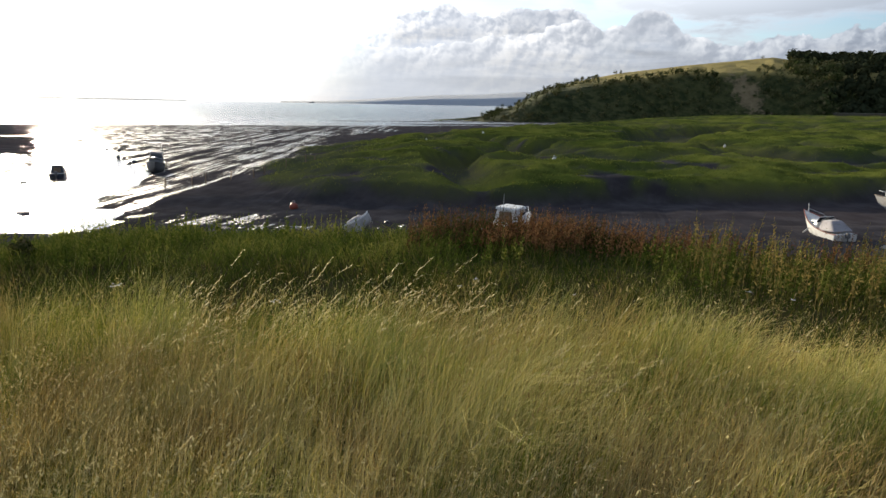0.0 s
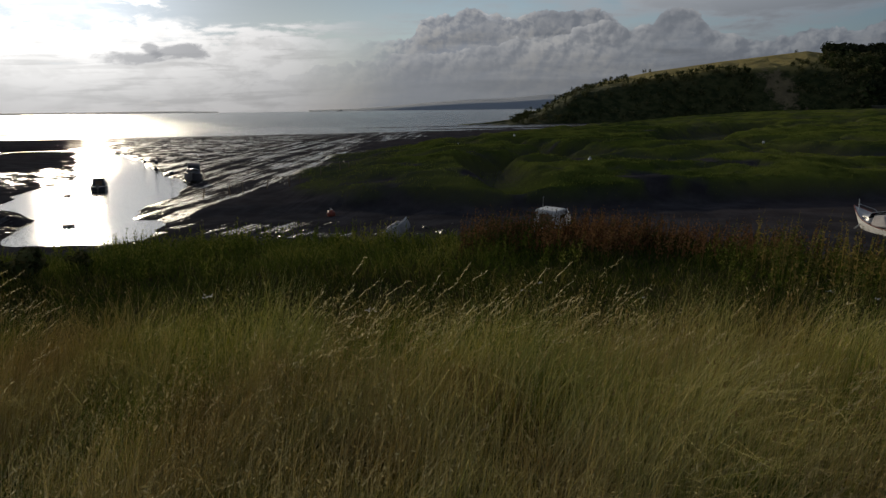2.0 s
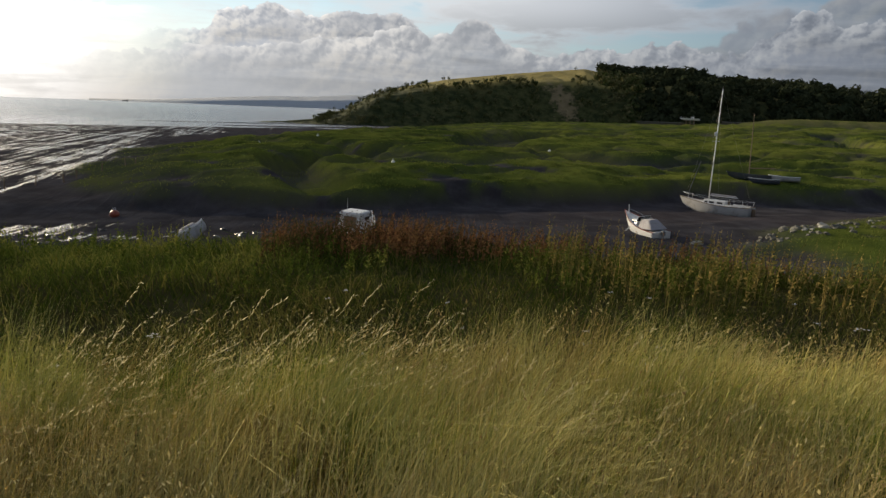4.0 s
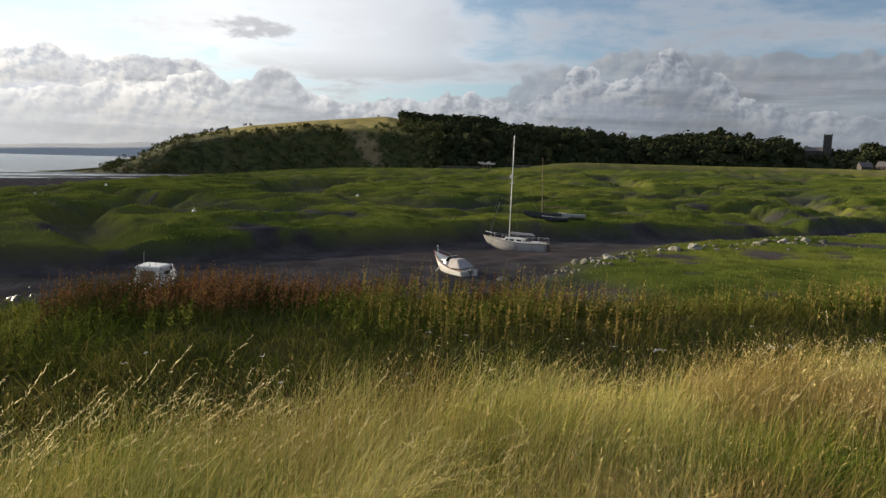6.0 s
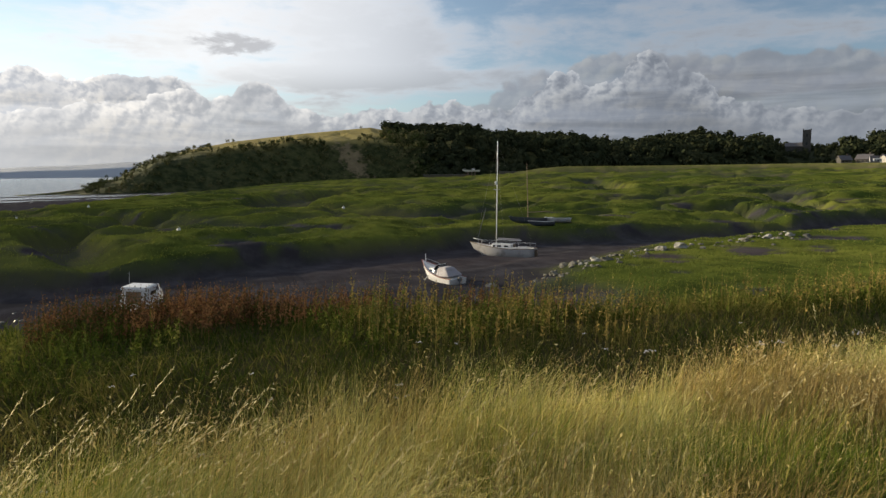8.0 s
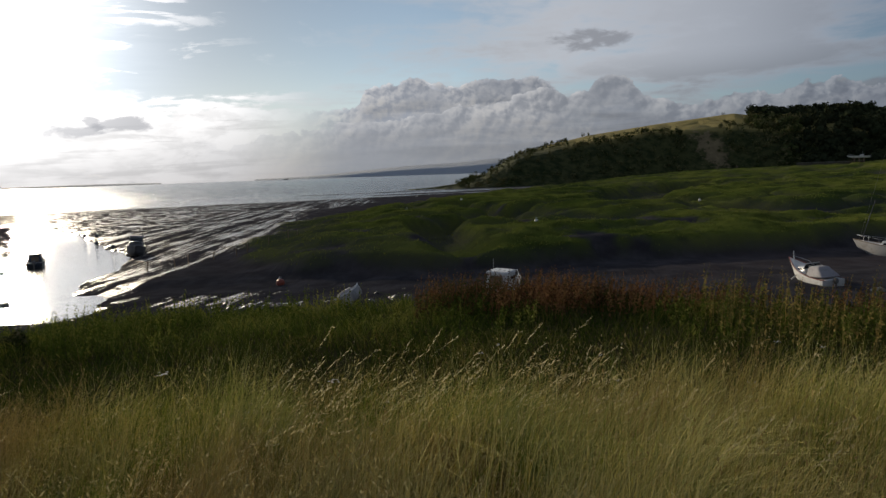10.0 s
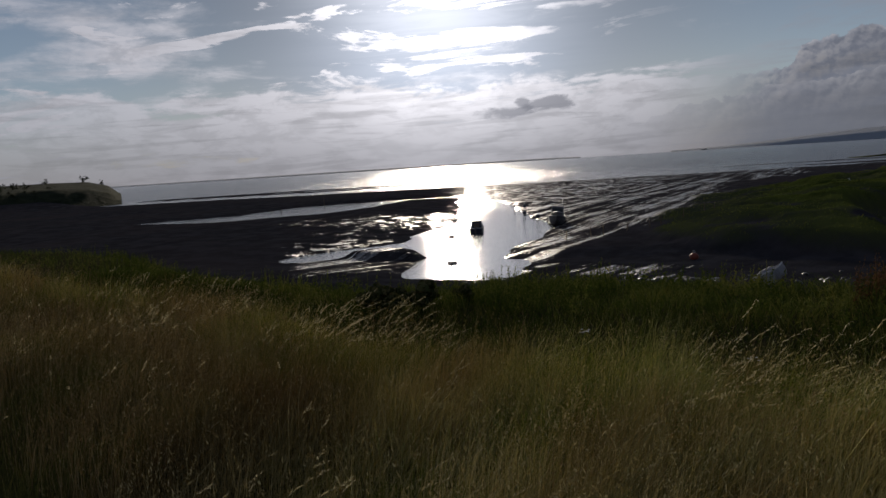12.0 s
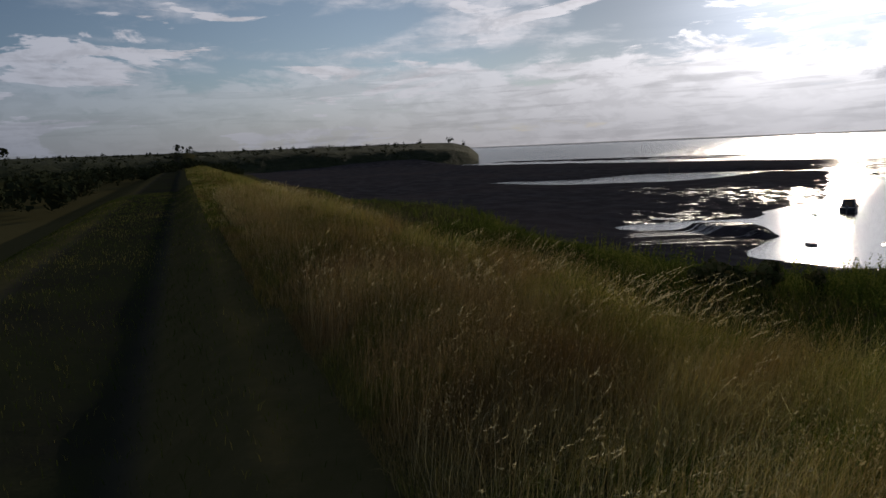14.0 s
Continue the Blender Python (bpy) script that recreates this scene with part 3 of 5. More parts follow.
def land(x, y):
    """Height of the ground and the weights of its covers."""
    u, v = uv(x, y)
    r = np.hypot(x, y)
    az = np.degrees(np.arctan2(-x, y))
    n1, n2, n3 = fbm(x * 0.05, y * 0.05, 4, 1), fbm(x * 0.3, y * 0.3, 4, 7), fbm(x * 1.1, y * 1.1, 3, 13)
    # mud with rills that run down to the channels
    reach = np.clip(y - 30, -10, 27)
    rill = fbm(y * 0.018, (x - reach * (0.42 - 0.0076 * reach)) * 0.55, 5, 21)
    z = 0.34 + 0.36 * (n1 - 0.5) + 0.30 * (rill - 0.5) + 0.10 * (n2 - 0.5) + 0.05 * (n3 - 0.5)
    d, w = to_line(x, y, MAIN)
    z = np.where(d < w * 4 + 20, z + 0.006 * np.clip(d - w, 0, 45), z + 0.22)
    bar = inside_by(x, y, [(-43, 67), (-44, 54), (-60, 55), (-76, 62), (-66, 82), (-64, 98)])
    z = z + 0.16 * smooth(bar, 0, 8)
    for line, deep in ((MAIN, 0.75), (SIDE, 0.55), (POOL, 0.6), (CREEK, 0.15)):
        d, w = to_line(x, y, line)
        w = w * (0.75 + 0.5 * n1) + 1.6 * (n2 - 0.5) + 2.0 * (rill - 0.5)
        if deep > 0.3:
            z = z * (1 - 0.72 * smooth(w + 9 - d, 0, 9))
        z = z - (deep + np.maximum(z, 0) * (0.9 if deep > 0.3 else 0.4)) * smooth(w + 1.5 - d, -1.0, 2.2)
    isle = 1 - np.hypot((x + 32.5) / 4.2, (y - 43.2) / 2.4) + 0.8 * (n2 - 0.5)
    z = z + 0.62 * smooth(isle, -0.2, 0.4)
    # flats falling under the sea, with long bars
    off = r * np.cos(np.radians(az - 20)) - 185
    flats = smooth(off, 0, 40) * smooth(az, -22, -12) * smooth(az, 80, 62)
    z = z + 0.48 * np.exp(-((off + 30) / 15) ** 2) * smooth(az, 29, 33) * smooth(az, 66, 56)
    bars = fbm((x * 0.95 + y * 0.33) * 0.006, (y * 0.95 - x * 0.33) * 0.055, 4, 33)
    z = z * (1 - flats) + flats * (0.95 * (bars - 0.52) + 0.15 * smooth(az, 31, 38) - 0.0035 * np.clip(off - 40, 0, 120) - 0.002 * np.clip(off - 160, 0, 800))
    out = smooth(r, 300, 420) * smooth(az, -3, 3) * smooth(az, 72, 52)
    z = z * (1 - out) - 1.5 * out
    # salt marsh across the creek, cut by runnels
    e = inside_by(x, y, MARSH) + 2.6 * smooth(x, -14, 0) + 7 * (n1 - 0.5) + 3.5 * (n2 - 0.5)
    low_end = smooth(x - 0.08 * (y - 60), 0, -18)
    steps = (1.35 - 0.85 * low_end) * smooth(e, -1.2 - 3 * low_end, 1.8 + 4 * low_end) + 0.55 * smooth(e, 3.5, 8) + 0.6 * smooth(e, 12, 18)
    wind = fbm(x * 0.018 + 3, y * 0.018, 3, 41)
    run = np.exp(-((wind - 0.5) / 0.028) ** 2) + 0.6 * np.exp(-((fbm(x * 0.04, y * 0.04 + 9, 3, 47) - 0.5) / 0.03) ** 2)
    level = steps + (0.010 * smooth(az, -14, -32) + 0.013 * smooth(az, -30, -40)) * np.clip(r - 90, 0, 200) * smooth(e, 5, 40) + 0.65 * (n2 - 0.5) * smooth(e, 0, 6) + 0.12 * (n3 - 0.5) + 1.3 * (n1 - 0.5) * smooth(e, 10, 30) + 0.85 * (fbm(x * 0.11, y * 0.15, 3, 57) - 0.5) * smooth(e, 2, 10)
    level = level - np.clip(run, 0, 1) * 1.2 * smooth(e, 7, 20)
    cut = np.zeros(np.shape(x))
    for line in GULLIES:
        d, w = to_line(x, y, line)
        cut = np.maximum(cut, smooth(w * (0.7 + 0.6 * n1) + 1.6 * (n2 - 0.5) - d, -1.6, 0.9))
    level = level - cut * np.maximum(level - 0.15, 0) * 0.85
    pits = smooth(fbm(x * 0.09 + 5, y * 0.34, 4, 43), 0.57, 0.65)
    level = level - 0.55 * pits * smooth(e, 4, 10)
    run = np.maximum(np.clip(run, 0, 1), np.maximum(0.8 * cut, 0.55 * pits))
    m = smooth(e, -2, 1.5)
    z = z * (1 - m) + (np.maximum(z, 0.1) + level) * m
    marsh = smooth(e, -0.5, 2.0) * (1 - 0.8 * np.clip(run, 0, 1) * smooth(e, 2, 12)) * smooth(n2 + 0.12 * smooth(e, 0, 30) - 0.05 * low_end, 0.26, 0.42)
    low = 1 - smooth(e + 16 * (n2 - 0.5), 5, 17)
    marsh = marsh * (1 - 0.45 * low * smooth(az, -10, 12)) 
    # green shelf with stones below the near bank
    q = inside_by(x, y, SHELF) + 3 * (n1 - 0.5) + 2 * (n2 - 0.5)
    qs = smooth(q, -2.5, 3.5)
    z = z * (1 - qs) + qs * (1.25 + 0.5 * (n2 - 0.5) + 0.5 * smooth(x, 40, 80))
    marsh = np.maximum(marsh, qs * smooth(n2 + 0.10 * smooth(q, 4, 14), 0.28, 0.44))
    # near bank: path on top, slope, rough terrace, drop to the mud
    edge = 15.2 + 1.6 * np.sin(u * 0.16 + 1.0) + 2.0 * (fbm(x * 0.15, y * 0.15, 3, 51) - 0.5) - 0.012 * np.clip(u - 12, 0, 100) ** 1.2
    terrace = 3.0 + 0.5 * (n2 - 0.5) + 0.012 * np.clip(v - 8, 0, 10) + 0.58 * smooth(u, 17, 5) * smooth(v, 7, 13)
    front = np.maximum(z, -0.2) + (terrace - np.maximum(z, -0.2)) * smooth(edge + 5.5 - v, 0, 6.5)
    crest = 5.02 + 0.10 * (n3 - 0.5) + 0.40 * smooth(v, -0.6, 0.3) + 0.12 * smooth(v, 0.4, 1.6) + smooth(v, 1.2, 2.6) * (0.20 * smooth(u, 2.5, 0) + 0.03 * smooth(u, 0.4, -2.5))
    bank = terrace + (crest - terrace) * np.clip((8.2 - v) / 5.1, 0, 1)
    bank = np.where(v < -2.5, 3.0 + (crest - 3.0) * smooth(v, -8.5, -2.8), bank)
    z = np.where(v < 8, bank, front)
    near = smooth(edge + 3.5 - v, -0.5, 3)
    track = smooth(np.abs(v + 1.7), 1.35, 0.9)
    # sea wall and rising land beyond the marsh
    wall_at = 262 + 10 * np.sin(az * 0.2)
    side = smooth(az, -36, -41) * smooth(v, 14, 30)
    rise = side * (smooth(r, wall_at, wall_at + 9))
    z = z + rise * (8.9 + 0.010 * (250 - 250) - np.minimum(z, 8.0)) + side * smooth(r, wall_at + 60, 700) * 3
    pasture = np.maximum(rise, smooth(r, 320, 340) * smooth(az, -36, -41))
    # shore on the far left
    lo = smooth(az, 57.5, 62) * smooth(r, 268, 300) * smooth(az, 190, 120)
    z = z + lo * 4.0
    fields = smooth(-v, 8, 14)
    pasture = np.maximum(pasture, fields * (1 - near))
    marsh = marsh * (1 - pasture)
    near = near * (1 - pasture)
    right_flat = smooth(az, 2, 12) * smooth(az, 34, 28) * (0.78 + 0.22 * smooth(r + 2.4 * (az - 20), 46, 66)) * (0.85 + 0.15 * smooth(n1, 0.35, 0.6))
    left_flat = smooth(az, 28, 33) * smooth(az, 50, 43) * smooth(r, 36, 46) * smooth(r, 110, 90) * (0.45 + 0.55 * smooth(n1, 0.36, 0.52))
    far_flat = 0.75 * smooth(r, 130, 170) * smooth(az, -22, -14) * smooth(az, 30, 20)
    right_flat = right_flat * smooth(x - 0.10 * (y - 50) + 5 * (n1 - 0.5), -14.5, -19.5) + 1.2 * np.exp(-((x + 10.5) / 8.0) ** 2 - ((y - 39.0) / 4.6) ** 2) * smooth(n2, 0.30, 0.5)
    wet = np.clip(far_flat + right_flat + 0.78 * left_flat + 0.16 * smooth(az, 0, 8) + 0.5 * smooth(az, -24, -30), 0, 1) * smooth(z, 1.5, 0.9)
    return z, marsh * (1 - near), near * (1 - track), track * near, pasture, wet


def build_ground():
    fan = np.radians(np.concatenate([np.linspace(-78, 98, 600), np.linspace(98, 282, 80)[1:-1]]))
    rad = np.concatenate([np.geomspace(0.35, 20, 70)[:-1], np.geomspace(20, 170, 210)[:-1], np.geomspace(170, 4950, 130)])
    a, r = np.meshgrid(fan, rad)
    x, y = -np.sin(a) * r, np.cos(a) * r
    z, *masks = land(x, y)
    na, nr = len(fan), len(rad)
    verts = np.stack([x, y, z], -1).reshape(-1, 3)
    i, j = np.meshgrid(np.arange(nr - 1), np.arange(na), indexing="ij")
    k = (j + 1) % na
    quads = np.stack([i * na + j, (i + 1) * na + j, (i + 1) * na + k, i * na + k], -1).reshape(-1, 4)[:, ::-1]
    hub = len(verts)
    zc, *mc = land(np.array([0.0]), np.array([0.0]))
    verts = np.concatenate([verts, [[0, 0, zc[0]]]])
    ring = np.arange(na)
    tris = np.stack([ring, np.full(na, hub), (ring + 1) % na], -1)
    me = mesh_from("ground", verts, [quads, tris], MUD, True)
    for name, mask, centre in zip(("marsh", "bank", "track", "pasture", "wet"), masks, mc):
        layer = me.attributes.new(name, "FLOAT", "POINT")
        layer.data.foreach_set("value", np.concatenate([mask.ravel(), centre]).astype(np.float32))
    return tagged(new("ground", me), "wet brown estuary mud, green salt marsh and grassy bank", "ground", kind="structure")


build_ground()


def build_water():
    n = 96
    ang = np.linspace(0, 2 * math.pi, n, endpoint=False)
    rad = [30, 120, 400, 1500, 4950]
    verts = [(-math.sin(a) * r, math.cos(a) * r, 0.0) for r in rad for a in ang]
    quads = [((i + 1) * n + j, (i + 1) * n + (j + 1) % n, i * n + (j + 1) % n, i * n + j)[::-1] for i in range(len(rad) - 1) for j in range(n)]
    me = mesh_from("water", np.array(verts), np.array(quads)[:, ::-1], WATER)
    tagged(new("water", me), "calm tidal water shining under a low sun", "water", kind="structure")


build_water()


# Hills: bands between two bearings, each with its skyline in degrees above eye level.
def build_hill(name, label, az0, az1, steps, sky, foot, depth, mat, rough, cliff=0.5, base=0.0):
    """sky: bearing, elevation pairs; foot: distance of its foot; depth: how far back the skyline lies."""
    az = np.linspace(az0, az1, steps)
    a, e = zip(*sorted(sky))
    t = np.concatenate([np.linspace(-0.25, 1.0, 44), np.linspace(1.05, 2.6, 16)])
    A, Tt = np.meshgrid(az, t, indexing="ij")
    fr = np.interp(A, *zip(*sorted(foot)))
    depth = np.interp(A, *zip(*sorted(depth)))
    R = fr + depth * np.maximum(Tt, -0.25)
    E = np.interp(A, a, e)
    top = EYE + (fr + depth) * np.tan(np.radians(E))
    x, y = -np.sin(np.radians(A)) * R, np.cos(np.radians(A)) * R
    up = cliff * smooth(Tt, -0.05, 0.28) + (1 - cliff) * np.clip(Tt, 0, 1) ** 0.8
    back = smooth(Tt, 1.1, 2.6)
    z = base + (top - base) * up * (1 - 0.8 * back)
    wob = fbm(x * 0.03, y * 0.03, 4, 3) - 0.5
    wob2 = fbm(x * 0.15, y * 0.15, 3, 5) - 0.5
    z = z + (rough * wob * 6 + rough * wob2 * 2.2) * smooth(Tt, 0.0, 0.2) * smooth(Tt, 1.0, 0.75)
    z = np.where(Tt < 0, base - 2 + (2 * (Tt + 0.25) / 0.25), z)
    x = x + rough * wob * 14 * smooth(Tt, 0.6, 0.1) * 0.5
    n, k = A.shape
    i, j = np.meshgrid(np.arange(n - 1), np.arange(k - 1), indexing="ij")
    quads = np.stack([i * k + j, (i + 1) * k + j, (i + 1) * k + j + 1, i * k + j + 1], -1).reshape(-1, 4)
    verts = np.stack([x, y, z], -1).reshape(-1, 3)
    me = mesh_from(name, verts, quads if az1 < az0 else quads[:, ::-1], mat, True)
    return tagged(new(name, me), label, "hill", kind="structure"), (A, Tt, x, y, z)


def hill_material(name, low, high, pale, rocky=0.0, quarry=None):
    mat, k = material(name)
    geo = k.put("ShaderNodeNewGeometry")
    pos = geo.outputs["Position"]
    up = k.put("ShaderNodeSeparateXYZ", {0: geo.outputs["Normal"]}).outputs[2]
    wide, fine = k.noise(pos, 0.03, 5.0, 0.6), k.noise(pos, 0.25, 6.0, 0.65)
    col = k.mix(k.step(fine, 0.35, 0.65), rgb(*low), rgb(*high))
    height = k.put("ShaderNodeSeparateXYZ", {0: pos}).outputs[2]
    open_top = k.m("MULTIPLY", k.step(k.m("ADD", up, k.m("MULTIPLY", k.m("SUBTRACT", wide, 0.5), 0.3)), 0.80, 0.93), k.step(height, 15.0, 22.0))
    col = k.mix(open_top, col, rgb(*pale))
    scar = k.m("MULTIPLY", k.step(k.noise(pos, 0.045, 4.0, 0.6), 0.60, 0.68), k.step(up, 0.72, 0.50))
    col = k.mix(k.m("MULTIPLY", scar, rocky), col, rgb(0.26, 0.22, 0.16))
    if quarry:
        # bare rock where the slope has slipped
        off = k.vm("MULTIPLY", k.vm("SUBTRACT", pos, quarry[0]), quarry[1])
        bare = k.m("ADD", k.m("SUBTRACT", 1.0, k.vm("LENGTH", off)), k.m("MULTIPLY", k.m("SUBTRACT", k.noise(pos, 0.22, 6.0, 0.7), 0.5), 4.2))
        col = k.mix(k.step(bare, 0.0, 0.6, 0.0, 0.8), col, k.mix(fine, rgb(0.08, 0.062, 0.040), rgb(0.38, 0.29, 0.17)))
    b = k.put("ShaderNodeBump", {"Strength": 0.9, "Distance": 1.5, "Height": fine})
    s = k.put("ShaderNodeBsdfPrincipled", {"Base Color": col, "Roughness": 0.95, "Normal": b.outputs[0], "Specular IOR Level": 0.1})
    finish(k, s.outputs[0])
    return mat


SCAR_AZ = -22.7
HEAD = hill_material("headland_scrub", (0.022, 0.032, 0.011), (0.075, 0.078, 0.03), (0.24, 0.20, 0.07), 0.9, (tuple(bearing(SCAR_AZ, 368, 13)), (0.14, 0.011, 0.08)))
WOODED = hill_material("wooded_slope", (0.02, 0.027, 0.012), (0.034, 0.04, 0.017), (0.04, 0.046, 0.02))
# the far hills' pale blue-grey carries the haze of distance in the colour
FAR_HAZED = hill_material("far_hills", (0.44, 0.47, 0.51), (0.45, 0.48, 0.52), (0.45, 0.48, 0.52))
HEAD_SKY = [(1.0, -1.30), (-0.8, -1.2), (-3.5, -0.9), (-5.5, -0.39), (-8.1, 1.2), (-10.8, 1.95), (-14.1, 2.6), (-19.1, 3.2), (-24.9, 3.72), (-26.2, 3.5), (-28, 3.25), (-32.7, 3.15), (-34.5, 2.7), (-38, 2.5), (-41.5, 2.4), (-44, 1.7)]
_, HEAD_GRID = build_hill("headland", "dark scrubby limestone headland with dry grass on top", 1.0, -44, 320, HEAD_SKY,
                          [(1, 300), (-6, 300), (-14, 318), (-24, 345), (-33, 350), (-44, 380)], [(1, 6), (-3.5, 25), (-6, 60), (-12, 110), (-44, 110)], HEAD, 1.0, 0.55)
_, WOOD_GRID = build_hill("wooded_hill", "long low hill under dark woods", -30, -100, 200, [(-30, 2.6), (-40, 2.4), (-43.5, 1.95), (-45.2, 1.75), (-48.3, 2.15), (-51, 2.5), (-54.6, 1.95), (-58, 1.5), (-61, 1.7), (-64, 2.15), (-67, 2.55), (-80, 2.6), (-100, 1.5)],
                          [(-30, 470), (-45, 520), (-60, 590), (-100, 600)], [(0, 120), (-100, 120)], WOODED, 0.6, 0.3, 4.0)
_, LEFT_GRID = build_hill("low_shore", "low dark shore with hedges and bushes", 97, 56.4, 160, [(97, 0.55), (85, 0.5), (80, 0.5), (70, 0.5), (61, 0.52), (58.5, 0.45), (57.2, 0.1), (56.4, -0.6)],
                          [(97, 255), (75, 270), (60, 285), (56, 300)], [(97, 70), (60, 70), (56, 40)], WOODED, 0.35, 0.6)
build_hill("far_hills", "far hills hazed blue across the water", 13, -20, 120, [(13, 0.02), (9, 0.1), (6, 0.3), (3.2, 0.52), (0, 0.72), (-3, 0.8), (-6.4, 1.05), (-12, 1.1), (-20, 0.6)], [(13, 4200), (-20, 4200)], [(13, 280), (-20, 280)], FAR_HAZED, 0.5, 0.4)
build_hill("far_coast", "thin line of far coast hazed grey", 60, 20, 60, [(60, 0.0), (48, 0.03), (40, 0.05), (30, 0.04), (24, 0.06), (20, 0.0)], [(60, 4500), (20, 4500)], [(60, 150), (20, 150)], FAR_HAZED, 0.1, 0.4)


# ---- plants ----
def strands(root, height, width, lean_to, bend, rng):
    """Verts and faces of curved tapering blades: two joints and a tip."""
    n = len(root)
    face = rng.uniform(0, 2 * math.pi, n)
    side = np.stack([np.cos(face), np.sin(face), np.zeros(n)], 1) * (width / 2)[:, None]
    go = np.stack([np.cos(lean_to), np.sin(lean_to), np.zeros(n)], 1)
    up = np.array([0, 0, 1.0])
    mid = root + up * (height * 0.55)[:, None] + go * (bend * height * 0.25)[:, None]
    tip = root + up * (height * (1 - 0.25 * bend))[:, None] + go * (bend * height * 0.85)[:, None]
    verts = np.stack([root - side, root + side, mid - side * 0.8, mid + side * 0.8, tip], 1).reshape(-1, 3)
    b = np.arange(n)[:, None] * 5
    return verts, b + np.array([[0, 1, 3, 2]]), b + np.array([[2, 3, 4]])


def grass_object(name, label, root, height, width, lean_to, bend, mat, rng):
    v, q, t = strands(root, height, width, lean_to, bend, rng)
    return tagged(new(name, mesh_from(name, v, [q, t], mat)), label, "grass", kind="stuff")


def on_ground(x, y):
    return np.stack([x, y, land(x, y)[0]], 1)


def scatter_bank(rng, count, u0, u1, v0, v1, power=1.0):
    u = u0 + (u1 - u0) * rng.uniform(0, 1, count) ** power
    v = rng.uniform(v0, v1, count)
    return u, v


def build_bank_grass():
    rng = np.random.default_rng(11)
    us, vs, ws = [], [], []
    for u0, u1, v0, v1, per, wid in ((-7, 7, 0.75, 3.3, 4300, 0.68), (7, 16, 0.6, 3.4, 1100, 1.5), (16, 55, 0.4, 3.8, 220, 3.4), (55, 120, 0.2, 4.2, 60, 7.0), (-24, -7, 0.6, 3.7, 900, 1.6)):
        n = int((u1 - u0) * (v1 - v0) * per)
        us.append(rng.uniform(u0, u1, n)), vs.append(rng.uniform(v0, v1, n)), ws.append(np.full(n, wid))
    u, v, w = np.concatenate(us), np.concatenate(vs), np.concatenate(ws)
    x, y = xy(u, v)
    tall = 0.16 + 0.62 * fbm(x * 1.9, y * 1.9, 3, 61)
    h = tall * rng.uniform(0.40, 1.12, len(u)) * (0.38 + 0.62 * smooth(v, 0.8, 2.3)) * (1 - 0.12 * smooth(u, 1.5, 5.0)) * (1 - 0.30 * smooth(u, 0.0, -3.0)) * 1.08
    wind = rng.normal(0.05, 1.0, len(u)) + 2.6 * (fbm(x * 1.3 + 4, y * 1.3, 3, 64) - 0.5)
    grass_object("bank_grass", "tall dry golden grass bending in the wind", on_ground(x, y), h, rng.uniform(0.0024, 0.0048, len(u)) * w, wind, np.where(rng.uniform(0, 1, len(u)) < 0.5, rng.uniform(0.6, 1.7, len(u)), rng.uniform(0.1, 0.6, len(u))), STRAW, rng)
    # fine upright stems with small ripe heads, in drifts
    n = 48000
    u, v = np.concatenate([rng.uniform(-9, 8, n), rng.uniform(8, 26, n // 4)]), rng.uniform(0.85, 3.5, n + n // 4)
    x, y = xy(u, v)
    keep = rng.uniform(0, 1, len(u)) < 0.22 + 0.68 * smooth(fbm(x * 0.9 + 2, y * 0.9, 3, 67), 0.42, 0.62)
    x, y, u = x[keep], y[keep], u[keep]
    n = len(x)
    root, h, lean, bend = on_ground(x, y), rng.uniform(0.26, 0.60, n) * (1 - 0.25 * smooth(u, 0.0, -3.0)), rng.normal(0.1, 0.7, n), rng.uniform(0.1, 0.75, n)
    far = 1 + np.clip(np.abs(u) - 6, 0, 30) * 0.08
    v1, q1, t1 = strands(root, h, 0.0018 * far, lean, bend, rng)
    go = np.stack([np.cos(lean), np.sin(lean), np.zeros(n)], 1)
    verts, quads, start = [v1], [q1], len(v1)
    for s in range(5):
        f = 0.84 + 0.04 * s
        at = root + np.array([0, 0, 1.0]) * (h * (f - 0.25 * bend * f ** 2))[:, None] + go * (bend * h * 0.85 * f ** 1.7)[:, None]
        way = rng.normal(0, 0.8, (n, 3)) + np.array([0, 0, 1.0])
        other = rng.normal(0, 1, (n, 3)) * (0.0014 * far)[:, None]
        way = way * (0.010 * far)[:, None]
        verts.append(np.stack([at, at + way * 0.5 + other, at + way, at + way * 0.5 - other], 1).reshape(-1, 3))
        quads.append(start + np.arange(n)[:, None] * 4 + np.array([[0, 1, 2, 3]]))
        start += n * 4
    tagged(new("ripe_bents", mesh_from("ripe_bents", np.concatenate(verts), [np.concatenate(quads), t1], BENTS)), "fine reddish-brown grass stems with small ripe heads", "grass", kind="stuff")
    # short turf beside the path and behind it
    u, v = rng.uniform(-6, 45, 30000), rng.uniform(-5.0, 0.9, 30000)
    keep = (np.abs(v + 1.7) > 1.05) | (rng.uniform(0, 1, len(v)) < 0.85)
    u, v = u[keep], v[keep]
    x, y = xy(u, v)
    wide = rng.uniform(0.003, 0.007, len(u)) * (1 + np.clip(u - 5, 0, 40) * 0.06)
    grass_object("path_turf", "short dark green turf along the footpath", on_ground(x, y), rng.uniform(0.025, 0.09, len(u)), wide, rng.uniform(0, 6.28, len(u)), rng.uniform(0.2, 0.8, len(u)), RANK, rng)


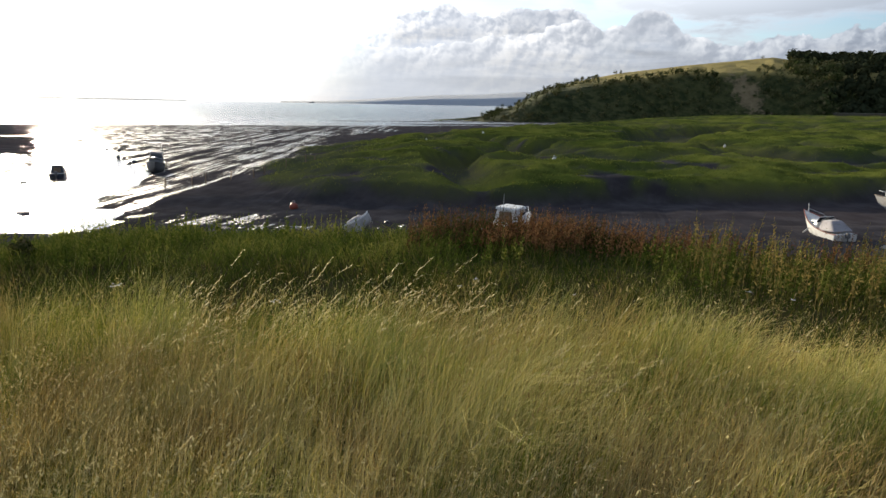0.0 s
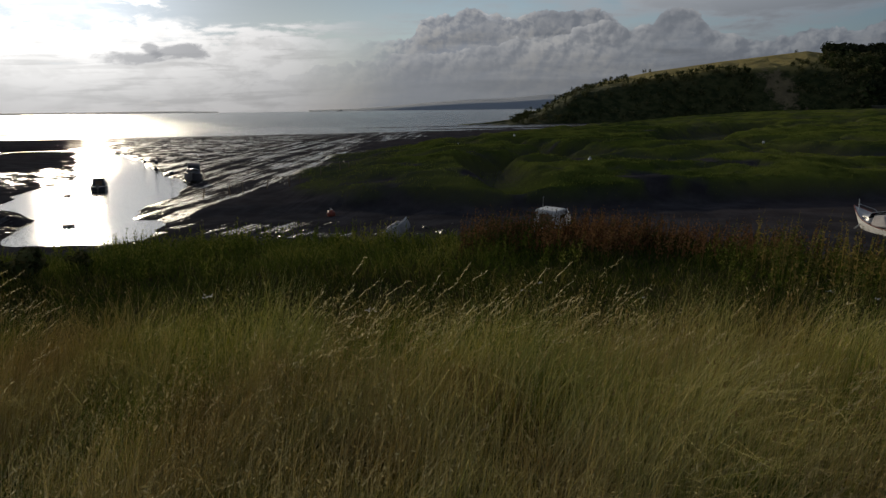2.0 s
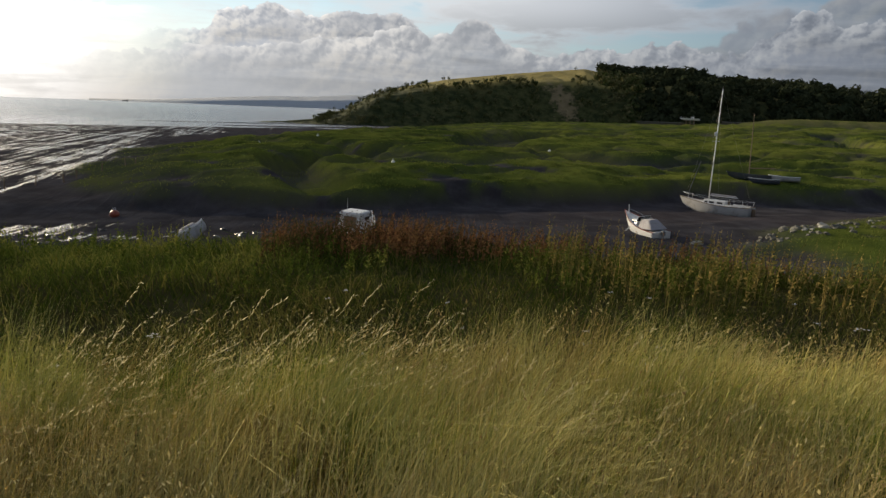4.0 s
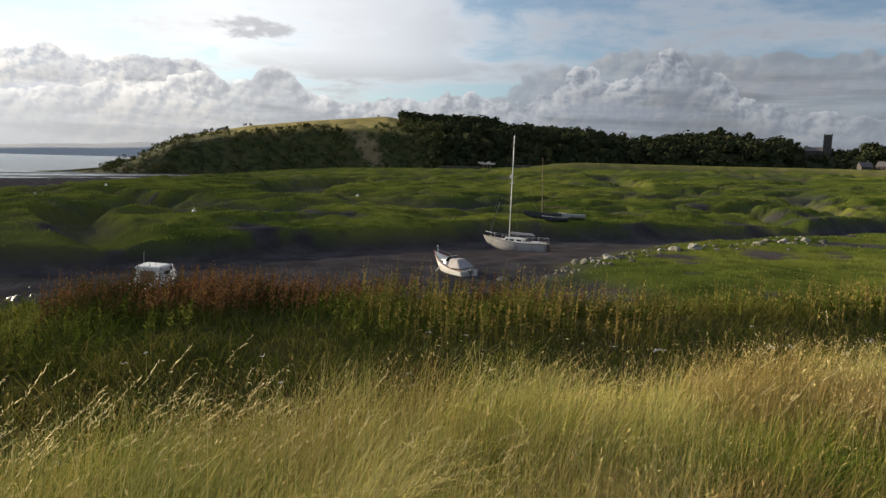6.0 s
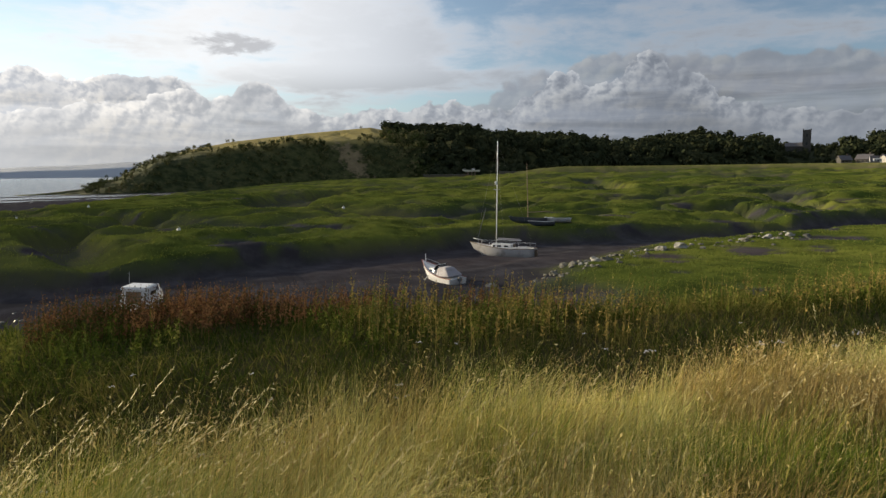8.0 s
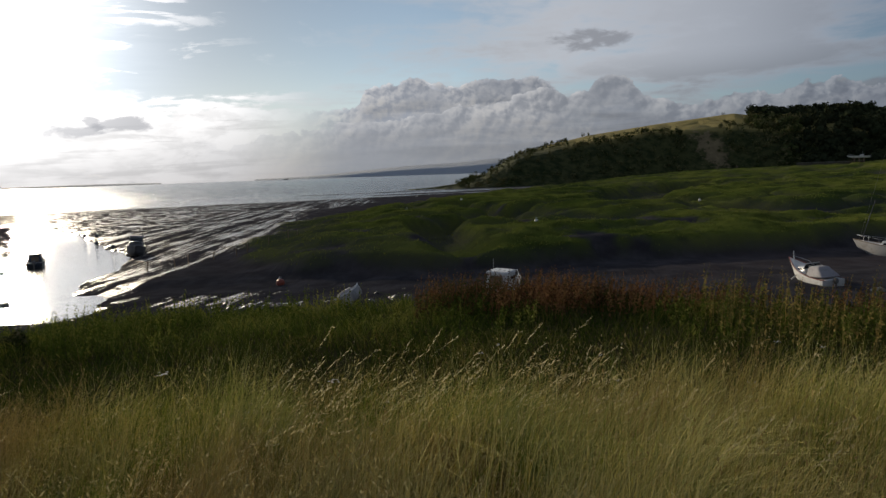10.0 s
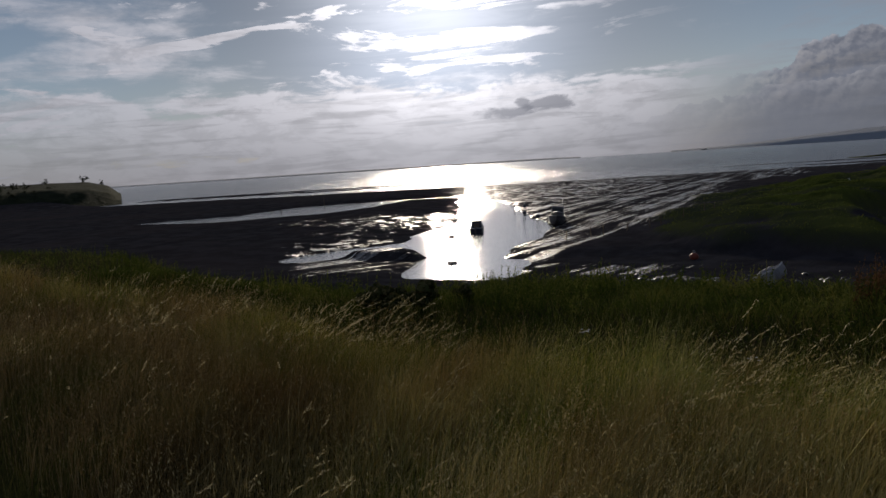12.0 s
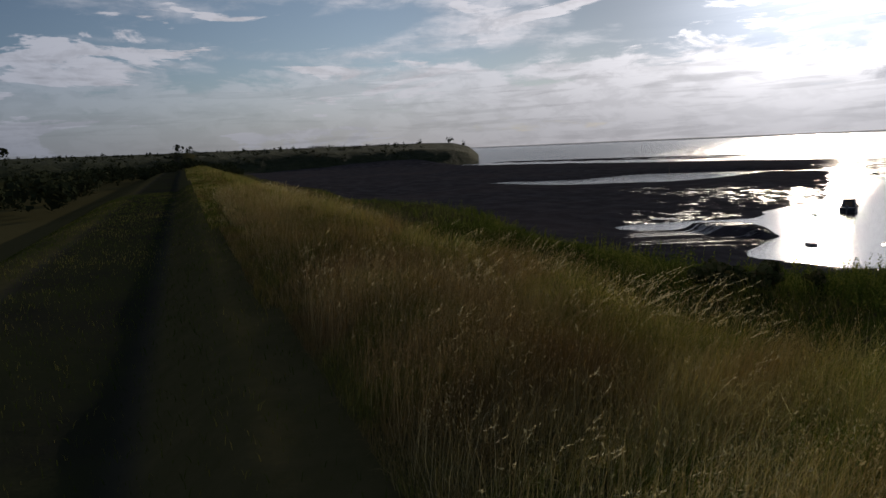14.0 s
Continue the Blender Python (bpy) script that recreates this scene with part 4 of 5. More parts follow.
def build_seed_stems():
    """Flowering grass stems that stand over the blades, with nodding spikelets."""
    rng = np.random.default_rng(12)
    n1, n2 = 16000, 1500
    u = np.concatenate([rng.uniform(-8, 9, n1), rng.uniform(9, 30, n2)])
    v = np.concatenate([rng.uniform(0.9, 3.3, n1), rng.uniform(0.8, 3.6, n2)])
    x, y = xy(u, v)
    patch = smooth(fbm(x * 1.3, y * 1.3, 3, 71), 0.50, 0.68)
    edge = smooth(v, 2.0, 2.6) * (0.25 + 0.75 * smooth(u, -0.2, 0.9))
    keep = rng.uniform(0, 1, len(u)) < patch * (0.06 + 0.60 * edge) + 0.02
    x, y, u, v, edge = x[keep], y[keep], u[keep], v[keep], edge[keep]
    n = len(x)
    root = on_ground(x, y)
    tall = rng.uniform(0, 1, n) < edge * 0.36 + 0.003
    h, lean, bend = np.where(tall, rng.uniform(0.46, 0.70, n), rng.uniform(0.30, 0.50, n)), rng.normal(0.10, 0.5, n), rng.uniform(0.45, 1.1, n)
    far = 1 + np.clip(u - 6, 0, 30) * 0.08
    v1, q1, t1 = strands(root, h, 0.0017 * far, lean, bend, rng)
    go = np.stack([np.cos(lean), np.sin(lean), np.zeros(n)], 1)
    verts, quads, start = [v1], [q1], len(v1)
    for s in range(15):
        f = 0.82 + 0.0125 * s
        at = root + np.array([0, 0, 1.0]) * (h * (f - 0.25 * bend * f ** 2))[:, None] + go * (bend * h * 0.85 * f ** 1.7)[:, None]
        way = rng.normal(0, 0.55, (n, 3)) + go * 1.3 + np.array([0, 0, 1.2])
        way /= np.linalg.norm(way, axis=1)[:, None]
        other = np.cross(way, rng.normal(0, 1, (n, 3)))
        other /= np.linalg.norm(other, axis=1)[:, None]
        long, wide = (rng.uniform(0.012, 0.024, n) * far)[:, None], (rng.uniform(0.0011, 0.0021, n) * far)[:, None]
        verts.append(np.stack([at, at + way * long * 0.5 + other * wide, at + way * long, at + way * long * 0.5 - other * wide], 1).reshape(-1, 3))
        quads.append(start + np.arange(n)[:, None] * 4 + np.array([[0, 1, 2, 3]]))
        start += n * 4
    me = mesh_from("seed_stems", np.concatenate(verts), [np.concatenate(quads), t1], SEED)
    me.materials.append(STRAW)
    which = np.zeros(len(me.polygons), np.int32)
    which[:n] = 1
    which[-n:] = 1
    me.polygons.foreach_set("material_index", which)
    tagged(new("seed_stems", me), "pale feathery grass seed heads leaning with the wind", "grass", kind="stuff")


def build_terrace_plants():
    rng = np.random.default_rng(13)
    n = 150000
    u = np.where(rng.uniform(0, 1, n) < 0.75, rng.uniform(-30, 32, n), rng.uniform(-60, 75, n))
    v = rng.uniform(7.0, 20.5, n)
    x, y = xy(u, v)
    g = on_ground(x, y)
    keep = g[:, 2] > 1.6
    g, u, v = g[keep], u[keep], v[keep]
    m = len(g)
    h = (0.12 + 0.80 * fbm(g[:, 0] * 0.6, g[:, 1] * 0.6, 3, 81)) * rng.uniform(0.4, 1.1, m)
    wander = fbm(g[:, 0] * 0.25, g[:, 1] * 0.25, 3, 85) - 0.5
    # outer grass coloured brighter for sun, inner grass darker for shade
    outer = (u + 5 * wander > 0.5) & (v + 6 * wander > 12.0)
    for name, label, pick, mat in (("rank_grass", "dark rank grass and weeds on the terrace below the bank", ~outer, RANK), ("bright_grass", "brighter green grass on the terrace near the water", outer, BRIGHT_GREEN)):
        c = int(pick.sum())
        grass_object(name, label, g[pick], h[pick], rng.uniform(0.008, 0.026, c), rng.uniform(-3.14, 3.14, c), rng.uniform(0.6, 2.0, c), mat, rng)
    build_spires("dock_stems", "rust-red dock stems gone to seed", DOCK, rng, 5600, -36, 3, 14.6, 18.2, 0.43, 91, 0.4, 1.05)
    build_spires("yellow_weeds", "yellow-ochre flowering weeds at the terrace edge", GOLD, rng, 4800, -75, -3, 11.5, 18.5, 0.40, 95, 0.6, 1.3)
    build_spires("edge_weeds", "tall brown and green weeds along the terrace edge", DOCK, rng, 2600, -16, 2.5, 15.8, 17.8, 0.36, 97, 0.4, 1.05)
    build_spires("green_weeds", "green leafy weeds along the terrace edge", BRIGHT_GREEN, rng, 4200, -30, 40, 12.0, 17.5, 0.44, 99, 0.3, 0.9)


def build_spires(name, label, mat, rng, count, u0, u1, v0, v1, least, seed, lo, hi):
    """Upright weeds: a stem with whorls of small leaves or seeds."""
    u, v = rng.uniform(u0, u1, count), rng.uniform(v0, v1, count)
    x, y = xy(u, v)
    g = on_ground(x, y)
    keep = (g[:, 2] > 2.2) & (fbm(x * 0.3, y * 0.3, 3, seed) > least)
    g = g[keep]
    n = len(g)
    h, lean, bend = rng.uniform(lo, hi, n), rng.normal(0.1, 0.9, n), rng.uniform(0.02, 0.25, n)
    v1_, q1, t1 = strands(g, h, np.full(n, 0.012), lean, bend, rng)
    verts, quads, start = [v1_], [q1], len(v1_)
    go = np.stack([np.cos(lean), np.sin(lean), np.zeros(n)], 1)
    for s in range(16):
        f = 0.35 + 0.65 * s / 16
        at = g + np.array([0, 0, 1.0]) * (h * f * (1 - 0.25 * bend * f))[:, None] + go * (bend * h * 0.85 * f ** 1.7)[:, None]
        way = rng.normal(0, 1, (n, 3)) + np.array([0, 0, 0.8])
        way /= np.linalg.norm(way, axis=1)[:, None]
        other = np.cross(way, rng.normal(0, 1, (n, 3)))
        other /= np.linalg.norm(other, axis=1)[:, None]
        long, wide = (rng.uniform(0.06, 0.16, n) * (1.25 - f))[:, None], (rng.uniform(0.014, 0.036, n) * (1.3 - f))[:, None]
        verts.append(np.stack([at, at + way * long * 0.5 + other * wide, at + way * long, at + way * long * 0.5 - other * wide], 1).reshape(-1, 3))
        quads.append(start + np.arange(n)[:, None] * 4 + np.array([[0, 1, 2, 3]]))
        start += n * 4
    me = mesh_from(name, np.concatenate(verts), [np.concatenate(quads), t1], mat)
    tagged(new(name, me), label, "weeds", kind="stuff")


def build_marsh_grass():
    rng = np.random.default_rng(14)
    n = 210000
    az, r = np.radians(rng.uniform(-74, 24, n)), 24 + 150 * rng.uniform(0, 1, n) ** 1.5
    x, y = -np.sin(az) * r, np.cos(az) * r
    z, marsh, *_ = land(x, y)
    keep = (marsh > rng.uniform(0.15, 0.9, n)) & (uv(x, y)[1] > 20)
    g = np.stack([x, y, z], 1)[keep]
    m = len(g)
    rr = np.hypot(g[:, 0], g[:, 1])
    grass_object("salt_marsh_grass", "short bright green salt marsh grass in tussocks", g - np.array([0, 0, 0.03]), rng.uniform(0.05, 0.20, m), 0.0008 * rr * rng.uniform(0.6, 1.3, m), rng.normal(0, 1.2, m), rng.uniform(0.2, 0.9, m), SALT, rng)


def clump(verts, tris, rng, centre, radius, squash, leaves, size):
    """Loose crown: many small leaf clumps thrown over uneven lobes, facing roughly outwards."""
    lobes = np.array(centre) + rng.uniform(-0.5, 0.5, (5, 3)) * radius
    swell = radius * rng.uniform(0.45, 0.75, 5)
    which = np.arange(leaves) % 5
    d = rng.normal(0, 1, (leaves, 3))
    d /= np.linalg.norm(d, axis=1)[:, None]
    p = lobes[which] + d * (swell[which] * rng.uniform(0.75, 1.08, leaves))[:, None] * np.array([1, 1, squash])
    a = np.cross(d, rng.normal(0, size, (leaves, 3))) + rng.normal(0, size * 0.35, (leaves, 3))
    b = np.cross(d, a) + rng.normal(0, size * 0.35, (leaves, 3))
    start = len(verts)
    verts.extend(np.stack([p + a, p + b, p - a * 0.8, p - b * 0.9], 1).reshape(-1, 3))
    tris.extend(start + np.arange(leaves)[:, None] * 4 + np.arange(4))


def build_woods(name, label, places, seed, leaves=110, mat=LEAF):
    """places: x, y, z, crown radius."""
    rng = np.random.default_rng(seed)
    verts, quads = [], []
    for x, y, z, r in places:
        clump(verts, quads, rng, Vector((x, y, z + r * 0.75)), r, rng.uniform(0.8, 1.15), leaves, r * 0.115)
    me = mesh_from(name, np.array(verts), np.array(quads), mat)
    tagged(new(name, me), label, "woods", kind="stuff")


def from_grid(grid, az, t):
    """The place on a hill at a bearing and a share of its depth."""
    A, Tt, x, y, z = grid
    i = int(np.argmin(np.abs(A[:, 0] - az)))
    return tuple(float(np.interp(t, Tt[0], field[i])) for field in (x, y, z))


def plant_woods():
    rng = np.random.default_rng(15)
    far, head, low = [], [], []
    for _ in range(950):
        az, t = rng.uniform(-76, -31), rng.uniform(0.0, 1.0)
        big = rng.uniform(3.6, 6.5) if abs(az + 58.6) > 2.2 else rng.uniform(2.2, 3.2)
        far.append((*from_grid(WOOD_GRID, az, t), big))
    for _ in range(760):
        az = rng.uniform(-44, -26.2)
        t = rng.uniform(0.42 - 0.42 * min(1.0, (-26.2 - az) / 2.5), 1.05)
        (head if az > -29.5 and t < 0.55 else far).append((*from_grid(HEAD_GRID, az, t), rng.uniform(2.4, 4.2)))
    for _ in range(800):
        az = rng.uniform(-31, -3.5)
        t = rng.uniform(0, 1) ** 0.8 * (0.16 + 0.34 * noise.noise((az * 0.35, 0, 0)) + 0.16)
        t = max(t if az < -12.5 else rng.uniform(0, 1), 0.01)
        hx, hy, hz = from_grid(HEAD_GRID, az, t)
        if abs(az - SCAR_AZ) < 1.3:
            continue
        head.append((hx + rng.normal(0, 0.8), hy + rng.normal(0, 0.5), hz, rng.uniform(0.6, 1.6)))
    for az, r in ((-13.7, 1.7), (-14.1, 1.3), (-24.3, 1.3)):
        head.append((*from_grid(HEAD_GRID, az, 0.98), r))
    for _ in range(420):
        az, t = rng.uniform(61, 96), rng.uniform(0.1, 1.0)
        low.append((*from_grid(LEFT_GRID, az, t)[:2], from_grid(LEFT_GRID, az, t)[2] - 0.5, rng.uniform(0.6, 1.1)))
    for az, r in ((58.75, 2.1), (57.7, 1.5), (80.2, 2.4), (79.5, 2.0), (92, 3.0), (61.2, 1.4)):
        low.append((*from_grid(LEFT_GRID, az, 0.95), r))
    hedge = []
    for _ in range(300):
        u, v = rng.uniform(56, 170), rng.uniform(-24, -9)
        if rng.uniform() < 0.3:
            u, v = rng.uniform(118, 160), rng.uniform(-8, 9)
        x, y = xy(u, v)
        z = float(land(np.array([x]), np.array([y]))[0][0])
        hedge.append((x, y, max(z, 4.2) - 0.2, rng.uniform(0.7, 1.25)))
    build_woods("path_hedge", "dark overgrown hedge where the path bends away", hedge, 19, 90)
    build_woods("hill_woods", "dense dark woods along the hill", far, 16, 190)
    build_woods("headland_scrub", "dark bushes over the headland", head, 17, 60, SCRUB)
    build_woods("shore_bushes", "dark hedges and bushes on the low shore", low, 18, 60)


def build_white_flowers():
    """Flat white flower heads scattered below the crest."""
    rng = np.random.default_rng(27)
    u, v = rng.uniform(-24, 3, 90), rng.uniform(4.4, 11.0, 90)
    x, y = xy(u, v)
    g = on_ground(x, y)
    verts, quads = [], []
    for p in g:
        h = rng.uniform(0.5, 0.8)
        k = len(verts)
        verts += [p + (-0.004, 0, 0), p + (0.004, 0, 0), p + (0.03, 0.02, h), p + (0.022, 0.02, h)]
        quads.append((k, k + 1, k + 2, k + 3))
        for _ in range(9):
            c = p + np.array([0.026, 0.02, h]) + rng.normal(0, 1, 3) * (0.022, 0.022, 0.006)
            k = len(verts)
            verts += [c + (-0.012, 0, 0), c + (0, -0.012, 0.004), c + (0.012, 0, 0), c + (0, 0.012, 0.006)]
            quads.append((k, k + 1, k + 2, k + 3))
    me = mesh_from("white_flowers", np.array(verts), np.array(quads), CANVAS)
    me.materials.append(RANK)
    me.polygons.foreach_set("material_index", np.array([1 if i % 10 == 0 else 0 for i in range(len(quads))], np.int32))
    tagged(new("white_flowers", me), "scattered white umbel flowers among the rank grass", "flowers", kind="stuff")


def build_edge_bushes():
    rng = np.random.default_rng(28)
    for az, r, size in ((35.4, 17.0, 0.44), (36.6, 17.3, 0.36), (38.2, 17.2, 0.36), (30.6, 17.0, 0.26)):
        p = bearing(az, r)
        verts, quads = [], []
        z = float(land(np.array([p.x]), np.array([p.y]))[0][0])
        for k in range(4):
            spread = rng.uniform(-1.0, 1.0, 2) * size
            clump(verts, quads, rng, Vector((spread[0], spread[1], size * rng.uniform(0.9, 1.7))), size * rng.uniform(0.5, 0.8), 0.9, 260, size * 0.10)
        bush = tagged(new("bush"), "dark green bush at the terrace edge", "bush", "bushes at the terrace edge")
        bush.location = (p.x, p.y, z)
        crown = new("crown", mesh_from("crown", np.array(verts), np.array(quads), SCRUB))
        stems, faces = [], []
        for i in range(6):
            a = i * 1.05
            tip = np.array([math.cos(a) * size * 0.5, math.sin(a) * size * 0.5, size * 1.2])
            k = len(stems)
            stems += [np.array([-0.02, 0, -0.1]), np.array([0.02, 0, -0.1]), tip + (0.008, 0, 0), tip - (0.008, 0, 0)]
            faces.append((k, k + 1, k + 2, k + 3))
        wood = new("stems", mesh_from("stems", np.array(stems), np.array(faces), LEAF))
        crown.parent = wood.parent = bush


def build_reed_tuft(x, y):
    """Tall pale grass that stands out of the weeds in one clump."""
    rng = np.random.default_rng(31)
    n = 420
    px, py = x + rng.normal(0, 0.22, n), y + rng.normal(0, 0.18, n)
    g = on_ground(px, py)
    base = g.mean(0)
    v, q, t = strands(g - base, rng.uniform(0.7, 1.35, n), rng.uniform(0.008, 0.02, n), rng.normal(0.1, 0.5, n), rng.uniform(0.15, 0.8, n), rng)
    tuft = tagged(new("grass_tuft", mesh_from("grass_tuft", v, [q, t], SEED)), "tall pale feathery grass clump among the weeds", "grass")
    tuft.location = Vector(base)


build_reed_tuft(3.6, 18.6)
build_white_flowers()
build_edge_bushes()
build_bank_grass()
build_seed_stems()
build_terrace_plants()
build_marsh_grass()
plant_woods()


# ---- things ----
def part(name, bm, mat, parent, label="", smoothed=False):
    me = bpy.data.meshes.new(name)
    bmesh.ops.recalc_face_normals(bm, faces=bm.faces)
    bm.to_mesh(me)
    bm.free()
    if smoothed:
        me.polygons.foreach_set("use_smooth", np.ones(len(me.polygons), bool))
    me.materials.append(mat)
    ob = new(name, me)
    ob.parent = parent
    if label:
        tagged(ob, label)
    return ob


def thing(name, label, category, m, group=""):
    ob = new(name)
    ob.empty_display_size = 0.2
    ob.matrix_world = m
    return tagged(ob, label, category, group)


def block(size, at, turn=(0, 0, 0), bevel=0.03, taper=1.0, shift=0.0):
    """A box with softened edges; its top scaled by taper and moved along x by shift."""
    bm = bmesh.new()
    bmesh.ops.create_cube(bm, size=1.0)
    for v in bm.verts:
        k = taper if v.co.z > 0 else 1.0
        v.co = Vector((v.co.x * size[0] * k + (shift if v.co.z > 0 else 0), v.co.y * size[1] * k, v.co.z * size[2]))
    if bevel:
        bmesh.ops.bevel(bm, geom=bm.edges[:], offset=bevel, segments=2, affect="EDGES", profile=0.6)
    bm.transform(pose(*at, *turn))
    return bm


def rod(a, b, r0, r1=None, sides=8, bm=None):
    bm = bm or bmesh.new()
    a, b = Vector(a), Vector(b)
    r1 = r0 if r1 is None else r1
    turn = (b - a).to_track_quat("Z", "Y").to_matrix().to_4x4()
    m = Matrix.Translation((a + b) / 2) @ turn
    bmesh.ops.create_cone(bm, cap_ends=True, segments=sides, radius1=r0, radius2=max(r1, 0.001), depth=(b - a).length, matrix=m)
    return bm


def rail(points, r):
    bm = bmesh.new()
    for a, b in zip(points[:-1], points[1:]):
        rod(a, b, r, r, 6, bm)
    return bm


def hull_mesh(length, beam, depth, rake=0.35, sheer=0.3, stern=0.8, fullness=0.6):
    """A lofted hull, stern at -x, bow at +x, keel line at z = 0; a skin with thickness and a rounded bilge."""
    bm = bmesh.new()
    rows, n = [], 18
    for i in range(n + 1):
        s = i / n
        half = beam / 2 * (stern + (1 - stern) * math.sin(min(s / 0.45, 1) * math.pi / 2)) * (1 - max(0, (s - 0.45) / 0.55) ** 2.2)
        half = max(half, 0.015)
        top = depth * (1 + sheer * (s - 0.3) ** 2 * 1.6)
        low = depth * 0.75 * max(0, (s - 0.7) / 0.3) ** 2.2
        row = []
        for j in range(13):
            a = (j / 12 - 0.5) * math.pi
            yy = half * math.copysign(abs(math.sin(a)) ** fullness, math.sin(a))
            zz = low + (top - low) * (1 - abs(math.cos(a)) ** 0.7)
            row.append(bm.verts.new((-length / 2 + length * s + rake * zz / depth * s ** 3, yy, zz)))
        rows.append(row)
    for r0, r1 in zip(rows[:-1], rows[1:]):
        for j in range(12):
            bm.faces.new((r0[j], r0[j + 1], r1[j + 1], r1[j]))
    bm.faces.new(rows[0])
    return bm, [[r[0].co.copy(), r[12].co.copy()] for r in rows]


def deck_mesh(edges, drop=0.04, camber=0.05):
    bm = bmesh.new()
    rows = [[bm.verts.new(Vector((e[0].x, e[0].y * 0.97, e[0].z - drop))), bm.verts.new(Vector((e[0].x, 0, e[0].z - drop + camber))), bm.verts.new(Vector((e[1].x, e[1].y * 0.97, e[1].z - drop)))] for e in edges]
    for a, b in zip(rows[:-1], rows[1:]):
        bm.faces.new((a[0], a[1], b[1], b[0]))
        bm.faces.new((a[1], a[2], b[2], b[1]))
    return bm


def rub_rail(edges, side, r=0.035):
    bm = bmesh.new()
    pts = [e[side] for e in edges]
    for a, b in zip(pts[:-1], pts[1:]):
        if (b - a).length > 0.01:
            rod(a, b, r, r, 6, bm)
    return bm


def outboard(parent, x, z):
    motor = part("outboard_motor", block((0.30, 0.26, 0.38), (x - 0.18, 0, z + 0.25), (0, 8, 0), 0.07), RUBBER, parent, "dark outboard motor")
    part("motor_leg", rod((x - 0.2, 0, z + 0.1), (x - 0.24, 0, z - 0.65), 0.06, 0.04), RUBBER, motor)


def sailing_yacht(m):
    boat = thing("sailing_yacht", "white sailing yacht with bare mast aground on mud", "yacht", m)
    bm, edges = hull_mesh(7.0, 2.3, 1.15, 0.75, 0.55, 0.72, 0.55)
    hull = part("hull", bm, GREY_HULL, boat, "white hull coloured grey for its shaded side", True)
    for side in (0, 1):
        part("rubbing_strake", rub_rail(edges, side), BROWN, hull, "dark wooden strake")
        y = 0.42 if side else -0.42
        part("bilge_keel", block((1.5, 0.07, 0.5), (-0.3, y, -0.18), (0, 0, 0), 0.02, 0.85), NAVY, hull)
    part("deck", deck_mesh(edges), CANVAS, boat)
    cabin = part("cabin", block((2.7, 1.45, 0.52), (0.35, 0, 1.35), (0, -2, 0), 0.08, 0.86, -0.08), WHITE, boat)
    for y, turn in ((0.69, 8), (-0.69, -8)):
        for x in (-0.35, 0.55, 1.15):
            part("cabin_window", block((0.55 if x < 1 else 0.3, 0.03, 0.18), (x, y, 1.38), (-turn, 0, 0), 0.01), DARK, cabin, "dark oval window")
    part("hatch", block((0.6, 0.55, 0.06), (1.0, 0, 1.63), (0, -3, 0), 0.02), DARK, cabin)
    part("companionway", block((0.05, 0.55, 0.5), (-1.03, 0, 1.35), (0, 0, 0), 0.01), BROWN, cabin, "varnished wooden washboards")
    for y in (0.78, -0.78):
        part("cockpit_coaming", block((1.9, 0.12, 0.22), (-2.1, y, 1.22), (0, 0, 0), 0.04), WHITE, boat)
    mast = part("mast", rod((1.2, 0, 1.55), (1.2, 0, 12.35), 0.06, 0.045, 10), STEEL, boat, "tall pale aluminium mast")
    part("spreader", rod((1.2, -0.75, 7.3), (1.2, 0.75, 7.3), 0.022), STEEL, mast)
    part("radar_reflector", block((0.22, 0.22, 0.36), (1.37, 0, 8.0), (0, 0, 30), 0.05), WHITE, mast)
    part("masthead_light", rod((1.2, 0, 12.35), (1.2, 0, 12.6), 0.02, 0.012), RUBBER, mast)
    boom = part("boom", rod((1.15, 0, 2.0), (-1.9, 0, 2.0), 0.045), STEEL, boat)
    part("stowed_sail", rod((1.0, 0, 2.1), (-1.7, 0, 2.1), 0.11, 0.07, 10), COVER, boom, "sail furled along the boom")
    bow, aft = (3.95, 0, 1.55), (-3.45, 0, 1.2)
    part("forestay", rail([bow, (1.2, 0, 12.2)], 0.007), ROPE, boat)
    part("furled_jib", rail([(3.6, 0, 2.0), (2.6, 0, 5.3)], 0.04), RUBBER, boat, "rolled dark grey jib")
    part("backstay", rail([aft, (1.2, 0, 12.3)], 0.006), ROPE, boat)
    for y in (-1.0, 1.0):
        part("shroud", rail([(0.6, y, 1.15), (1.2, y * 0.75, 7.3), (1.2, 0, 12.1)], 0.006), ROPE, boat)
        part("guard_wire", rail([(3.3, y * 0.45, 1.95), (1.6, y * 0.95, 1.8), (-0.6, y * 1.1, 1.72), (-3.2, y * 0.85, 1.75)], 0.010), STEEL, boat)
        for x, k, z in ((1.6, 0.95, 1.15), (-0.6, 1.08, 1.1), (-2.0, 1.0, 1.1)):
            part("stanchion", rod((x, y * k, z), (x, y * k, 1.78), 0.014), STEEL, boat)
    part("pulpit", rail([(3.3, -0.45, 1.4), (3.3, -0.45, 1.95), (4.2, 0, 2.05), (3.3, 0.45, 1.95), (3.3, 0.45, 1.4)], 0.018), STEEL, boat)
    part("pushpit", rail([(-3.2, -0.8, 1.15), (-3.3, -0.8, 1.75), (-3.5, 0, 1.78), (-3.3, 0.8, 1.75), (-3.2, 0.8, 1.15)], 0.018), STEEL, boat)
    part("rudder", block((0.5, 0.06, 1.15), (-3.65, 0, 0.55), (0, 8, 0), 0.02), BROWN, boat)
    part("tiller", rod((-3.6, 0, 1.25), (-2.5, 0, 1.45), 0.03), BROWN, boat)
    return boat


